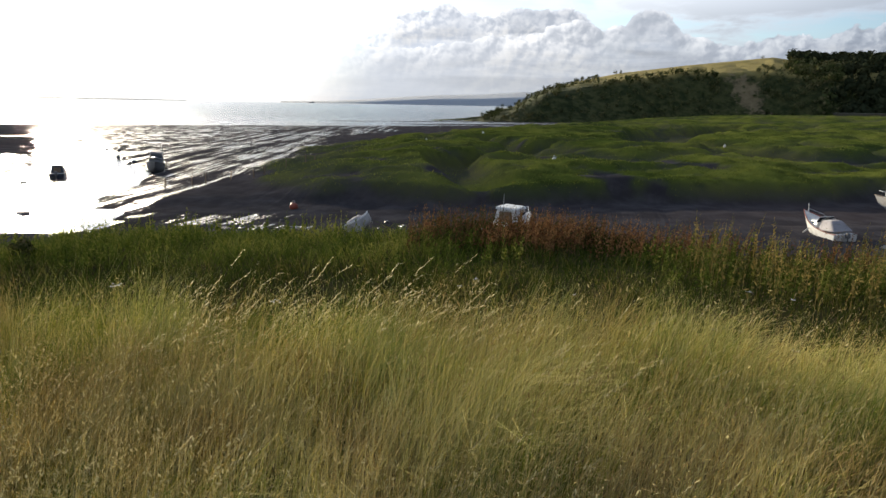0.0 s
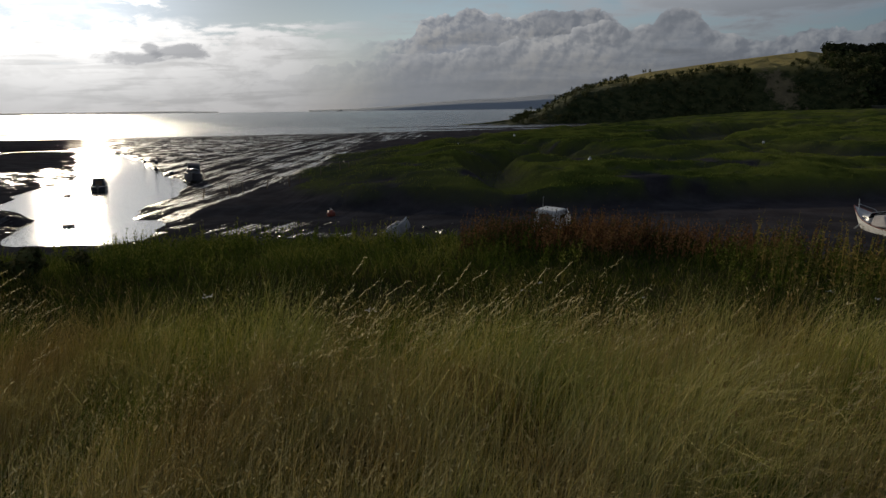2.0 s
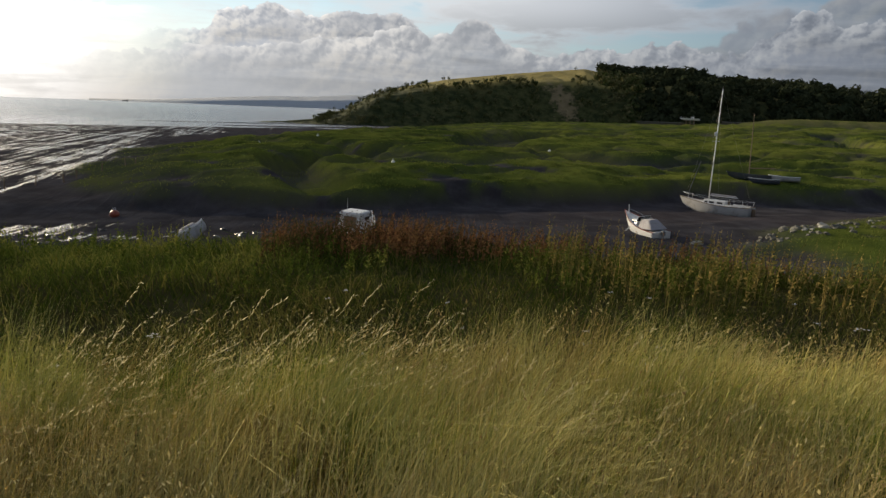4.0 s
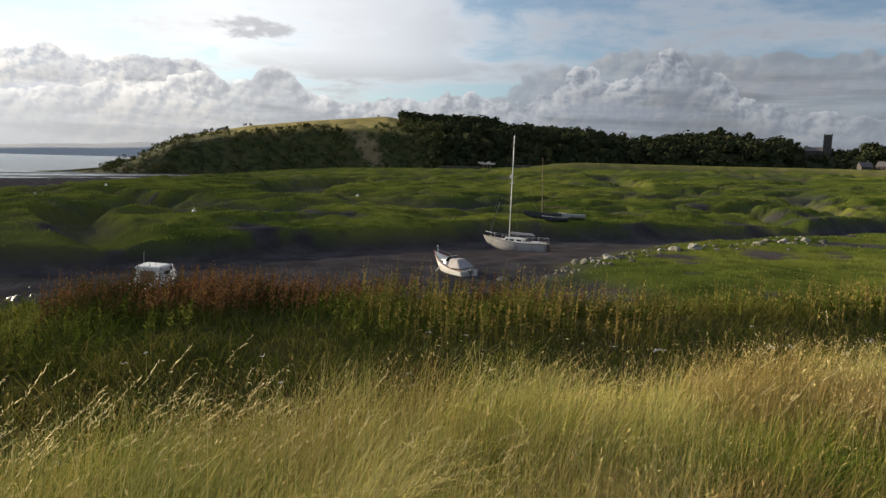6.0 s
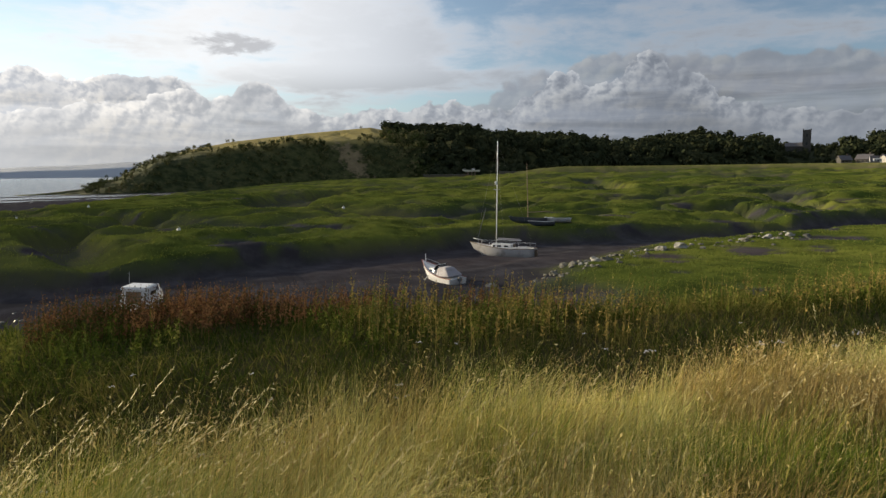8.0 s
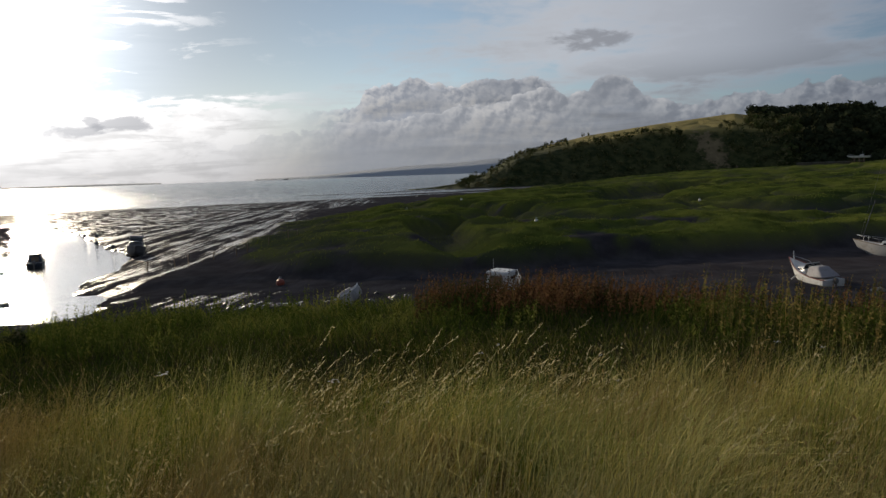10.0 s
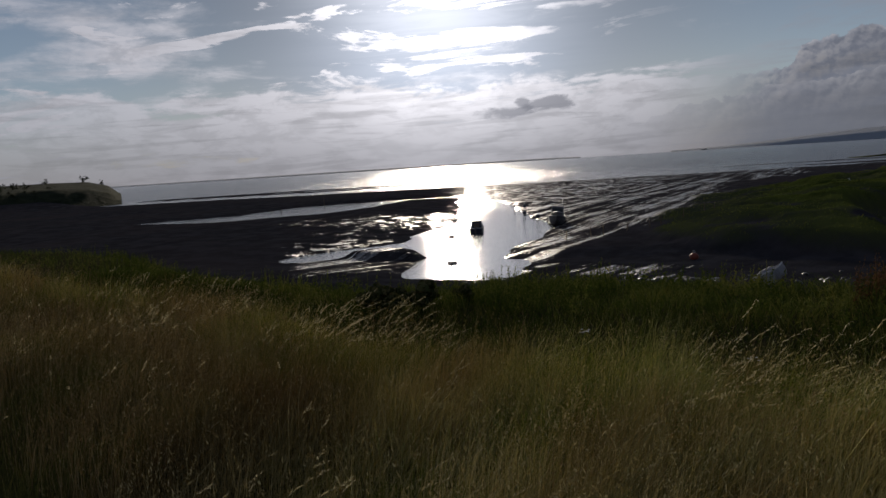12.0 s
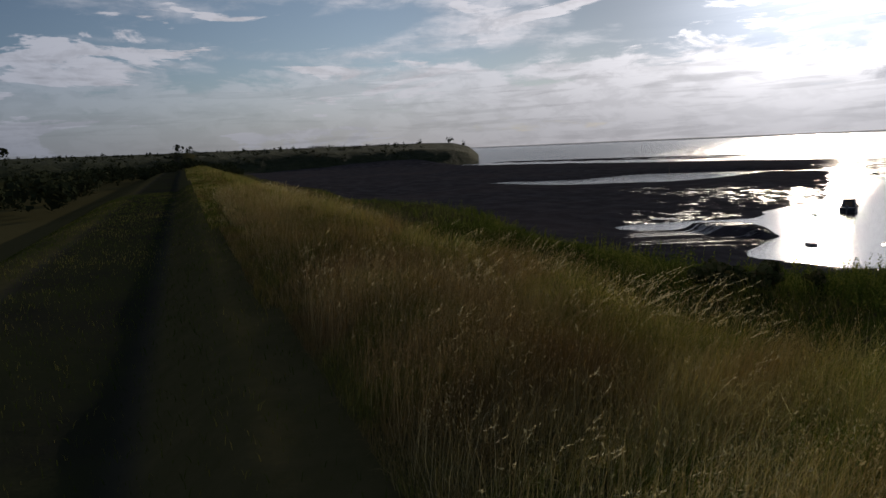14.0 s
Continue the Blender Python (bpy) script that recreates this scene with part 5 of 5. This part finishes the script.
def motor_boat(m):
    boat = thing("motor_boat", "small white motor boat with grey canvas cover, propped on mud", "motor boat", m)
    bm, edges = hull_mesh(4.9, 1.85, 0.95, 0.55, 0.75, 0.85, 0.5)
    hull = part("hull", bm, WHITE, boat, "white hull", True)
    for side in (0, 1):
        part("rubbing_strake", rub_rail(edges, side, 0.035), MAROON, hull, "faded maroon strake")
    part("foredeck", deck_mesh(edges[9:]), WHITE, boat)
    part("stern_deck", deck_mesh(edges[:4]), WHITE, boat)
    cuddy = part("cuddy", block((1.35, 1.30, 0.36), (1.0, 0, 1.10), (0, 6, 0), 0.1, 0.70, -0.16), WHITE, boat)
    for y in (0.56, -0.56):
        part("cuddy_window", block((0.6, 0.03, 0.14), (0.9, y, 1.13), (-14 if y > 0 else 14, 6, 0), 0.01), DARK, cuddy)
    screen = part("windscreen", block((0.04, 1.25, 0.46), (0.28, 0, 1.46), (0, -28, 0), 0.015, 0.86), DARK, boat, "raked dark windscreen")
    for y in (-0.58, 0.0, 0.58):
        part("screen_post", rod((0.40, y, 1.24), (0.16, y * 0.86, 1.72), 0.022), WHITE, screen)
    part("screen_rail", rod((0.16, -0.52, 1.72), (0.16, 0.52, 1.72), 0.022), WHITE, screen)
    cover = part("canvas_cover", block((2.1, 1.55, 0.78), (-1.02, 0, 1.33), (0, 10, 0), 0.14, 0.55, 0.42), COVER, boat, "grey canvas stretched over the cockpit", True)
    for x in (-1.55, -1.0, -0.45):
        part("cover_seam", rail([(x, -0.72, 1.02), (x + 0.34, -0.47, 1.66 + 0.10 * x), (x + 0.36, 0.0, 1.74 + 0.10 * x), (x + 0.34, 0.47, 1.66 + 0.10 * x), (x, 0.72, 1.02)], 0.014), CANVAS, cover, "pale stitched seam")
    part("bow_rail", rail([(1.2, -0.72, 1.10), (1.6, -0.62, 1.5), (2.75, 0, 1.75), (1.6, 0.62, 1.5), (1.2, 0.72, 1.10)], 0.02), STEEL, boat)
    part("bow_post", rod((2.6, 0, 1.1), (2.72, 0, 2.15), 0.035), WHITE, boat)
    for q in (-1, 1):
        part("leg_prop", rod((0.8, q * 0.9, 0.75), (1.25, q * 1.45, -0.05), 0.05), CANVAS, boat, "pale prop against the mud")
    outboard(boat, -2.45, 0.75)
    return boat


def cabin_boat(name, label, m, length, beam, depth, house, paint, roof):
    """house: length, height and centre along the boat of its wheelhouse."""
    boat = thing(name, label, "motor boat", m)
    bm, edges = hull_mesh(length, beam, depth, 0.45, 0.5, 0.86, 0.5)
    hull = part("hull", bm, paint, boat, "", True)
    for side in (0, 1):
        part("rubbing_strake", rub_rail(edges, side, 0.035), RUBBER, hull)
    part("deck", deck_mesh(edges), CANVAS, boat)
    hl, hh, hx = house
    w = beam * 0.80
    z = depth + hh / 2
    cabin = part("wheelhouse", block((hl, w, hh), (hx, 0, z), (0, 0, 0), 0.10, 0.78, -0.06), paint, boat)
    part("wheelhouse_roof", block((hl * 0.92, w * 0.92, 0.17), (hx - 0.08, 0, depth + hh + 0.04), (0, 0, 0), 0.08, 0.9), roof, cabin)
    for y in (1, -1):
        part("side_window", block((hl * 0.42, 0.03, hh * 0.28), (hx + 0.10 * hl, y * w * 0.435, z + hh * 0.14), (-y * 6.5, 0, 0), 0.01), DARK, cabin)
    part("windscreen", block((0.03, w * 0.72, hh * 0.42), (hx + hl * 0.45, 0, z + hh * 0.13), (0, -10, 0), 0.01), DARK, cabin)
    part("cabin_door", block((0.04, w * 0.52, hh * 0.74), (hx - hl * 0.475, 0, z - 0.02), (0, 5, 0), 0.015), BROWN, cabin, "brown panel closing the wheelhouse")
    part("aerial", rod((hx - 0.2, w * 0.3, depth + hh), (hx - 0.25, w * 0.3, depth + hh + 0.9), 0.014), STEEL, boat)
    part("bow_rail", rail([(length * 0.2, -beam * 0.36, depth), (length * 0.24, -beam * 0.35, depth + 0.5), (length * 0.53, 0, depth + 0.72), (length * 0.24, beam * 0.35, depth + 0.5), (length * 0.2, beam * 0.36, depth)], 0.02), STEEL, boat)
    outboard(boat, -length / 2, depth * 0.75)
    return boat


def rowing_dinghy(name, label, m, paint, covered=False, length=3.0):
    boat = thing(name, label, "dinghy", m)
    bm, edges = hull_mesh(length, 1.3, 0.5, 0.2, 0.5, 0.85, 0.55)
    hull = part("hull", bm, paint, boat, "", True)
    for side in (0, 1):
        part("gunwale", rub_rail(edges, side, 0.04), WHITE, hull, "white gunwale")
    if covered:
        part("cover", block((length * 0.85, 1.1, 0.34), (-0.1, 0, 0.54), (0, -4, 0), 0.12, 0.5), COVER, boat, "grey canvas cover", True)
    else:
        for x in (-0.9, 0.0, 0.8):
            part("thwart", block((0.22, 1.05 - abs(x) * 0.15, 0.035), (x * length / 3, 0, 0.36), (0, 0, 0), 0.01), BROWN, boat)
    return boat


def mooring_buoy(m, paint, label, r=0.3, group="mooring buoys"):
    ob = thing("mooring_buoy", label, "buoy", m, group)
    bm = bmesh.new()
    bmesh.ops.create_uvsphere(bm, u_segments=14, v_segments=9, radius=r, matrix=Matrix.Diagonal((1, 1, 0.9, 1)))
    bm.transform(Matrix.Translation((0, 0, r * 0.75)))
    part("float", bm, paint, ob, "", True)
    ring = bmesh.new()
    for i in range(8):
        a, b = 2 * math.pi * i / 8, 2 * math.pi * (i + 1) / 8
        rod((0.07 * math.cos(a), 0, r * 1.7 + 0.05 + 0.07 * math.sin(a)), (0.07 * math.cos(b), 0, r * 1.7 + 0.05 + 0.07 * math.sin(b)), 0.015, 0.015, 6, ring)
    part("ring", ring, STEEL, ob)
    return ob


def raft(m, label):
    ob = thing("mooring_float", label, "float", m, "square mooring floats")
    part("deck_board", block((0.95, 0.7, 0.16), (0, 0, 0.33), (0, 0, 0), 0.03), RUBBER, ob)
    for y in (-0.22, 0.22):
        part("drum", rod((-0.45, y, 0.13), (0.45, y, 0.13), 0.16, 0.16, 12), NAVY, ob)
    part("post", rod((0.3, 0, 0.4), (0.3, 0, 0.72), 0.03), STEEL, ob)
    return ob


def stake(m, h, group, label):
    ob = thing("wooden_stake", label, "post", m, group)
    part("shaft", rod((0, 0, -0.3), (0.03, 0.02, h), 0.06, 0.045, 7), BROWN, ob)
    part("cap", rod((0.03, 0.02, h), (0.03, 0.02, h + 0.06), 0.05, 0.03, 7), RUBBER, ob)
    return ob


def ground_z(x, y):
    return float(land(np.array([float(x)]), np.array([float(y)]))[0][0])


def heading(x, y, z, az, roll=0, pitch=0):
    """Stands at x, y, z with the bow towards the bearing az."""
    return pose(x, y, z) @ pose(0, 0, 0, 0, 0, az + 90) @ pose(0, 0, 0, roll, pitch, 0)


def at_bearing(az, r):
    p = bearing(az, r)
    return p.x, p.y


sailing_yacht(heading(33.3, 46.2, -0.12, 30, 2, 0) @ Matrix.Diagonal((0.72, 0.76, 0.78, 1)))
motor_boat(heading(20.9, 35.6, ground_z(20.9, 35.6) - 0.22, 2, -4, -5) @ Matrix.Scale(0.70, 4))
cabin_boat("cabin_cruiser", "small white cabin boat with a brown wheelhouse panel, aground", heading(4.3, 37.4, 0.02, -30, 3) @ Matrix.Scale(0.84, 4), 5.2, 2.1, 0.8, (1.9, 0.95, 0.0), WHITE, WHITE)
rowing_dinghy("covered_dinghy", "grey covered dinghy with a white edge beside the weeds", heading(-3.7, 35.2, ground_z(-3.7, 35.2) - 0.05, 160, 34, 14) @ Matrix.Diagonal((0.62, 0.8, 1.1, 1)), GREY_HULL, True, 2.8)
cabin_boat("fishing_boat", "dark little cabin boat afloat in the bright channel", heading(-34.4, 62.4, -0.25, 24, 0), 4.0, 1.4, 0.65, (1.3, 0.6, -0.2), NAVY, NAVY)
cabin_boat("day_boat", "boxy grey cabin boat leaning on the mud bank", heading(-27.7, 67.6, ground_z(-27.7, 67.6) - 0.05, 200, -6), 4.6, 1.7, 0.85, (1.9, 0.95, -0.5), RUBBER, COVER)
raft(heading(-25.2, 41.6, -0.10, 60) @ Matrix.Scale(0.7, 4), "square dark mooring float on the water")
raft(heading(-34.5, 57.3, -0.10, 20) @ Matrix.Scale(0.7, 4), "square dark mooring float on the water")
for bx, by in ((-46, 96), (-42.5, 92), (-38, 82), (-33.5, 76)):
    mooring_buoy(pose(bx, by, max(ground_z(bx, by), -0.08)), NAVY, "dark round mooring buoy in the channel", 0.24)
mooring_buoy(pose(-9.2, 44.5, ground_z(-9.2, 44.5) - 0.04), RED, "faded red mooring buoy lying on mud", 0.28, "")
for az, r in ((1.0, 88), (-3.6, 104), (-12.5, 92), (-22.5, 86), (-9.7, 60)):
    bx, by = at_bearing(az, r)
    mooring_buoy(pose(bx, by, ground_z(bx, by) - 0.03), WHITE, "pale mooring buoy stranded on the marsh", 0.17, "stranded buoys")
for i in range(9):
    f = i / 8
    px, py = -21 + 9.5 * f + 0.4 * math.sin(i * 2.1), 53 + 13.5 * f
    stake(pose(px, py, ground_z(px, py)) @ pose(0, 0, 0, 4 * math.sin(i * 1.7), 5 * math.cos(i * 2.3), 0), 0.75 + 0.2 * math.sin(i * 3.1), "stakes along the mud bank", "weathered wooden stake in the mud bank")
for az, r, h in ((41.3, 140, 2.2), (44.8, 132, 1.1), (45.6, 133, 0.9)):
    px, py = at_bearing(az, r)
    stake(pose(px, py, ground_z(px, py)), h, "posts in the pool", "dark post standing in the shallow pool")
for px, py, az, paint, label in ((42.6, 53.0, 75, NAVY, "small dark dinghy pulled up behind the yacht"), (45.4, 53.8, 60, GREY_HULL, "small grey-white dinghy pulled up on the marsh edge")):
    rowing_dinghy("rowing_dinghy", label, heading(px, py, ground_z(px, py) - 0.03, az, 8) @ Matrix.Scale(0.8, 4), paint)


def sailing_dinghy(m):
    boat = thing("sailing_dinghy", "small sailing dinghy with a thin dark mast on the marsh edge", "dinghy", m)
    bm, edges = hull_mesh(4.2, 1.6, 0.6, 0.3, 0.5, 0.8, 0.55)
    part("hull", bm, NAVY, boat, "", True)
    part("deck", deck_mesh(edges), WHITE, boat)
    mast = part("mast", rod((0.5, 0, 0.5), (0.5, 0, 6.2), 0.045, 0.03), BROWN, boat)
    part("boom", rod((0.5, 0, 1.2), (-1.8, 0, 1.25), 0.04), BROWN, mast)
    return boat


sailing_dinghy(heading(43.4, 55.4, ground_z(43.4, 55.4) - 0.05, 70, 5))


def boulder(rng, m, size, mat, label="grey weathered limestone boulder at the marsh edge", group="boulders along the creek"):
    bm = bmesh.new()
    bmesh.ops.create_icosphere(bm, subdivisions=2, radius=1.0)
    off = Vector(rng.uniform(-50, 50, 3))
    for v in bm.verts:
        k = 1 + 0.55 * noise.noise(v.co * 1.3 + off) + 0.2 * noise.noise(v.co * 3.5 + off)
        v.co = Vector((v.co.x * size, v.co.y * size * 0.75, v.co.z * size * 0.52)) * k
    me = bpy.data.meshes.new("boulder")
    bm.to_mesh(me)
    bm.free()
    me.materials.append(mat)
    ob = new("boulder", me)
    ob.matrix_world = m
    return tagged(ob, label, "rock", group)


def lay_boulders():
    rng = np.random.default_rng(23)
    line = [(24, 31.5), (28.5, 32.6), (31, 33.3), (36, 34.8), (41, 35.6), (47, 35.4), (52, 35.2), (57, 35.2)]
    for i in range(120):
        f = rng.uniform(0, len(line) - 1.001)
        k, f = int(f), f % 1
        px, py = (line[k][n] * (1 - f) + line[k + 1][n] * f for n in (0, 1))
        px, py = px + rng.normal(0, 0.9), py + rng.normal(0.3, 0.9)
        size = rng.uniform(0.08, 0.26) * (1.9 if rng.uniform() < 0.15 else 1)
        boulder(rng, pose(px, py, ground_z(px, py) + size * 0.02, rng.uniform(-20, 20), rng.uniform(-20, 20), rng.uniform(0, 360)), size, ROCK if rng.uniform() < 0.85 else PALE_ROCK)
    for px, py, size in ((40.2, 36.0, 0.48), (41.4, 35.3, 0.60), (52.0, 35.3, 0.50), (54.6, 35.0, 0.46), (31.2, 33.4, 0.40), (22.2, 32.4, 0.32)):
        boulder(rng, pose(px, py, ground_z(px, py) + size * 0.12, 8, -12, rng.uniform(0, 360)), size, PALE_ROCK)
    for i in range(40):
        px, py = rng.uniform(-18, 0), rng.uniform(34.0, 40.5)
        size = rng.uniform(0.08, 0.24)
        boulder(rng, pose(px, py, ground_z(px, py) + size * 0.1, rng.uniform(-20, 20), rng.uniform(-20, 20), rng.uniform(0, 360)), size, WET_ROCK, "dark wet stone lying in the mud", "stones in the mud")


lay_boulders()


def gable(w, d, h, over, at_z):
    """A gabled roof as a prism with overhang and thickness."""
    bm = bmesh.new()
    for x in (-w / 2 - over, w / 2 + over):
        for y, z in ((-d / 2 - over, at_z - 0.1), (0, at_z + h), (d / 2 + over, at_z - 0.1), (d / 2 + over, at_z + 0.1), (0, at_z + h + 0.25), (-d / 2 - over, at_z + 0.1)):
            bm.verts.new((x, y, z))
    bm.verts.ensure_lookup_table()
    v = bm.verts
    for i in range(6):
        j = (i + 1) % 6
        bm.faces.new((v[i], v[j], v[6 + j], v[6 + i]))
    bm.faces.new(v[0:6])
    bm.faces.new(v[6:12])
    return bm


def house(m, w, d, h, label, paint):
    ob = thing("house", label, "house", m, "houses below the wood")
    wall = part("wall", block((w, d, h), (0, 0, h / 2), (0, 0, 0), 0.05), paint, ob)
    for x in (-w / 2, w / 2):
        end = bmesh.new()
        vs = [end.verts.new((x, y, z)) for y, z in ((-d / 2, h - 0.05), (d / 2, h - 0.05), (0, h + d * 0.36))]
        end.faces.new(vs)
        part("gable_end", end, paint, wall)
    roof = part("roof", gable(w, d, d * 0.38, 0.35, h), ROOF, ob)
    part("chimney", block((0.9, 0.6, 1.7), (w * 0.3, 0, h + d * 0.38 + 0.4), (0, 0, 0), 0.04), STONE, roof)
    for x in (-0.3, 0.0, 0.3):
        for z in (1.4, 4.0):
            if z < h - 0.8:
                win = part("window", block((1.3, 0.1, 1.2), (x * w, -d / 2 - 0.01, z), (0, 0, 0), 0.02), DARK, ob)
                part("sill", block((1.5, 0.18, 0.1), (x * w, -d / 2 - 0.06, z - 0.65), (0, 0, 0), 0.02), RENDERED, win)
    return ob


def village():
    rng = np.random.default_rng(31)
    for az, w, h, turn, paint in ((-60.9, 8, 2.8, 25, STONE), (-62.2, 10, 3.4, -20, STONE), (-63.5, 11, 3.0, 60, RENDERED), (-65.1, 12, 3.2, -8, STONE), (-66.5, 10, 3.4, 30, STONE), (-68.2, 12, 4.4, -15, STONE), (-70.0, 10, 4.2, 10, RENDERED)):
        px, py = at_bearing(az, 474 + rng.uniform(-8, 12))
        house(pose(px, py, ground_z(px, py) - 0.3, 0, 0, az + turn), w * 0.8, 7.0, h * 0.8, "white rendered house with a slate roof" if paint is RENDERED else "grey stone house with a slate roof", paint)
    px, py = at_bearing(-62.75, 420)
    hut = thing("beach_hut", "dark gabled hut with white bargeboards behind the sea wall", "hut", pose(px, py, ground_z(px, py), 0, 0, -55))
    part("gable_roof", gable(4.0, 3.0, 3.2, 0.1, 0.6), ROOF, hut)
    part("wall", block((3.6, 2.6, 1.2), (0, 0, 0.6), (0, 0, 0), 0.04), BROWN, hut)
    for q in (-1, 1):
        part("bargeboard", block((0.12, 0.5, 3.7), (-2.15, q * 0.82, 2.15), (q * 26, 0, 0), 0.02), WHITE, hut, "white bargeboard")
    verts = [(*at_bearing(az, r), size) for az, r, size in ((-60.2, 462, 2.2), (-61.5, 464, 1.9), (-62.9, 466, 2.0), (-64.3, 463, 2.2), (-65.9, 465, 2.0), (-67.4, 462, 2.3), (-69.2, 465, 2.4))]
    build_woods("garden_trees", "dark garden trees between the houses", [(x, y, ground_z(x, y) - 0.6, size) for x, y, size in verts], 33, 130)
    for az, s in ((-62.9, 0.7), (-66.2, 0.8)):
        px, py = at_bearing(az, 420)
        ob = thing("caravan", "white caravan parked behind the sea wall", "caravan", pose(px, py, ground_z(px, py), 0, 0, az + 12), "parked caravans")
        part("body", block((5.6 * s, 2.2, 2.1), (0, 0, 1.55), (0, 0, 0), 0.25), WHITE, ob, "", True)
        for x in (-1.5, 0.2, 1.7):
            part("window", block((1.0, 0.06, 0.6), (x * s, -1.1, 1.8), (0, 0, 0), 0.02), DARK, ob)
        for x in (-0.5, 0.5):
            part("wheel", rod((x, -1.05, 0.33), (x, -0.8, 0.33), 0.33, 0.33, 14), RUBBER, ob)


def church(m):
    ob = thing("church", "grey stone church tower above the trees", "church", m)
    tower = part("tower", block((6.4, 6.4, 20), (0, 0, 10), (0, 0, 0), 0.08), STONE, ob)
    for sx in (-1, 1):
        for sy in (-1, 1):
            part("pinnacle", block((1.0, 1.0, 1.7), (sx * 2.8, sy * 2.8, 20.7), (0, 0, 0), 0.05, 0.7), STONE, tower)
        part("parapet", block((0.5, 4.2, 0.8), (sx * 2.9, 0, 20.3), (0, 0, 0), 0.04), STONE, tower)
        part("parapet", block((4.2, 0.5, 0.8), (0, sx * 2.9, 20.3), (0, 0, 0), 0.04), STONE, tower)
    for z in (16, 9):
        part("belfry_window", block((1.3, 0.2, 2.4), (0, -3.22, z), (0, 0, 0), 0.03), DARK, tower)
    nave = part("nave", block((13, 8, 7), (-9.5, 0, 3.5), (0, 0, 0), 0.06), STONE, ob)
    roof = gable(13, 8, 3.0, 0.3, 7)
    roof.transform(Matrix.Translation((-9.5, 0, 0)))
    part("roof", roof, ROOF, nave)


village()
cx, cy, cz = from_grid(WOOD_GRID, -58.6, 0.65)
church(pose(cx, cy, EYE + math.hypot(cx, cy) * math.tan(radians(2.9)) - 21.4, 0, 0, -58.6))


def boatyard():
    """A low stone quay under the headland with a boat on top and a wreck of planks beside it."""
    for az, w, h, r in ((-31.4, 26, 1.5, 322), (-37.0, 18, 1.3, 318)):
        px, py = at_bearing(az, r)
        z = ground_z(px, py)
        quay = thing("stone_quay", "low dark stone quay wall at the marsh edge", "quay", pose(px, py, z, 0, 0, az))
        part("wall", block((w, 6, h), (0, 0, h / 2 - 0.5), (0, 0, 0), 0.2, 0.90), QUAY, quay)
        for k in range(int(w / 3)):
            part("coping_stone", block((2.7, 1.0, 0.35), (-w / 2 + 2.0 + k * 2.9, -2.4, h - 0.42), (0, 0, 0), 0.06), ROCK, quay)


boatyard()
qx, qy = at_bearing(-33.2, 318)
cabin_boat("moored_cruiser", "distant white cabin cruiser laid up by the quay", heading(qx, qy, EYE + 318 * math.tan(radians(0.05)), 57), 7.4, 2.2, 0.8, (1.6, 0.5, -0.8), WHITE, WHITE)
stand = thing("boat_cradle", "dark timber cradle under the laid-up cruiser", "cradle", pose(qx, qy, ground_z(qx, qy), 0, 0, 140))
lift = EYE + 318 * math.tan(radians(0.05)) - ground_z(qx, qy)
for bx in (-1.6, 0.0, 1.6):
    part("cross_beam", block((0.3, 2.4, max(lift, 0.4)), (bx, 0, max(lift, 0.4) / 2 - 0.02), (0, 0, 0), 0.03), BROWN, stand)


def far_ship():
    px, py = at_bearing(10.6, 3900)
    ship = thing("cargo_ship", "tiny dark cargo ship on the horizon", "ship", heading(px, py, -1.0, 95) @ Matrix.Scale(0.6, 4))
    bm, edges = hull_mesh(46, 9, 9, 2.0, 0.2, 0.8, 0.5)
    part("hull", bm, NAVY, ship, "", True)
    part("deck", deck_mesh(edges), RUBBER, ship)
    part("bridge", block((9, 8, 10), (-15, 0, 12), (0, 0, 0), 0.3, 0.9), NAVY, ship)
    part("funnel", rod((-19, 0, 14), (-19.5, 0, 21), 1.4, 1.2), NAVY, ship)


far_ship()
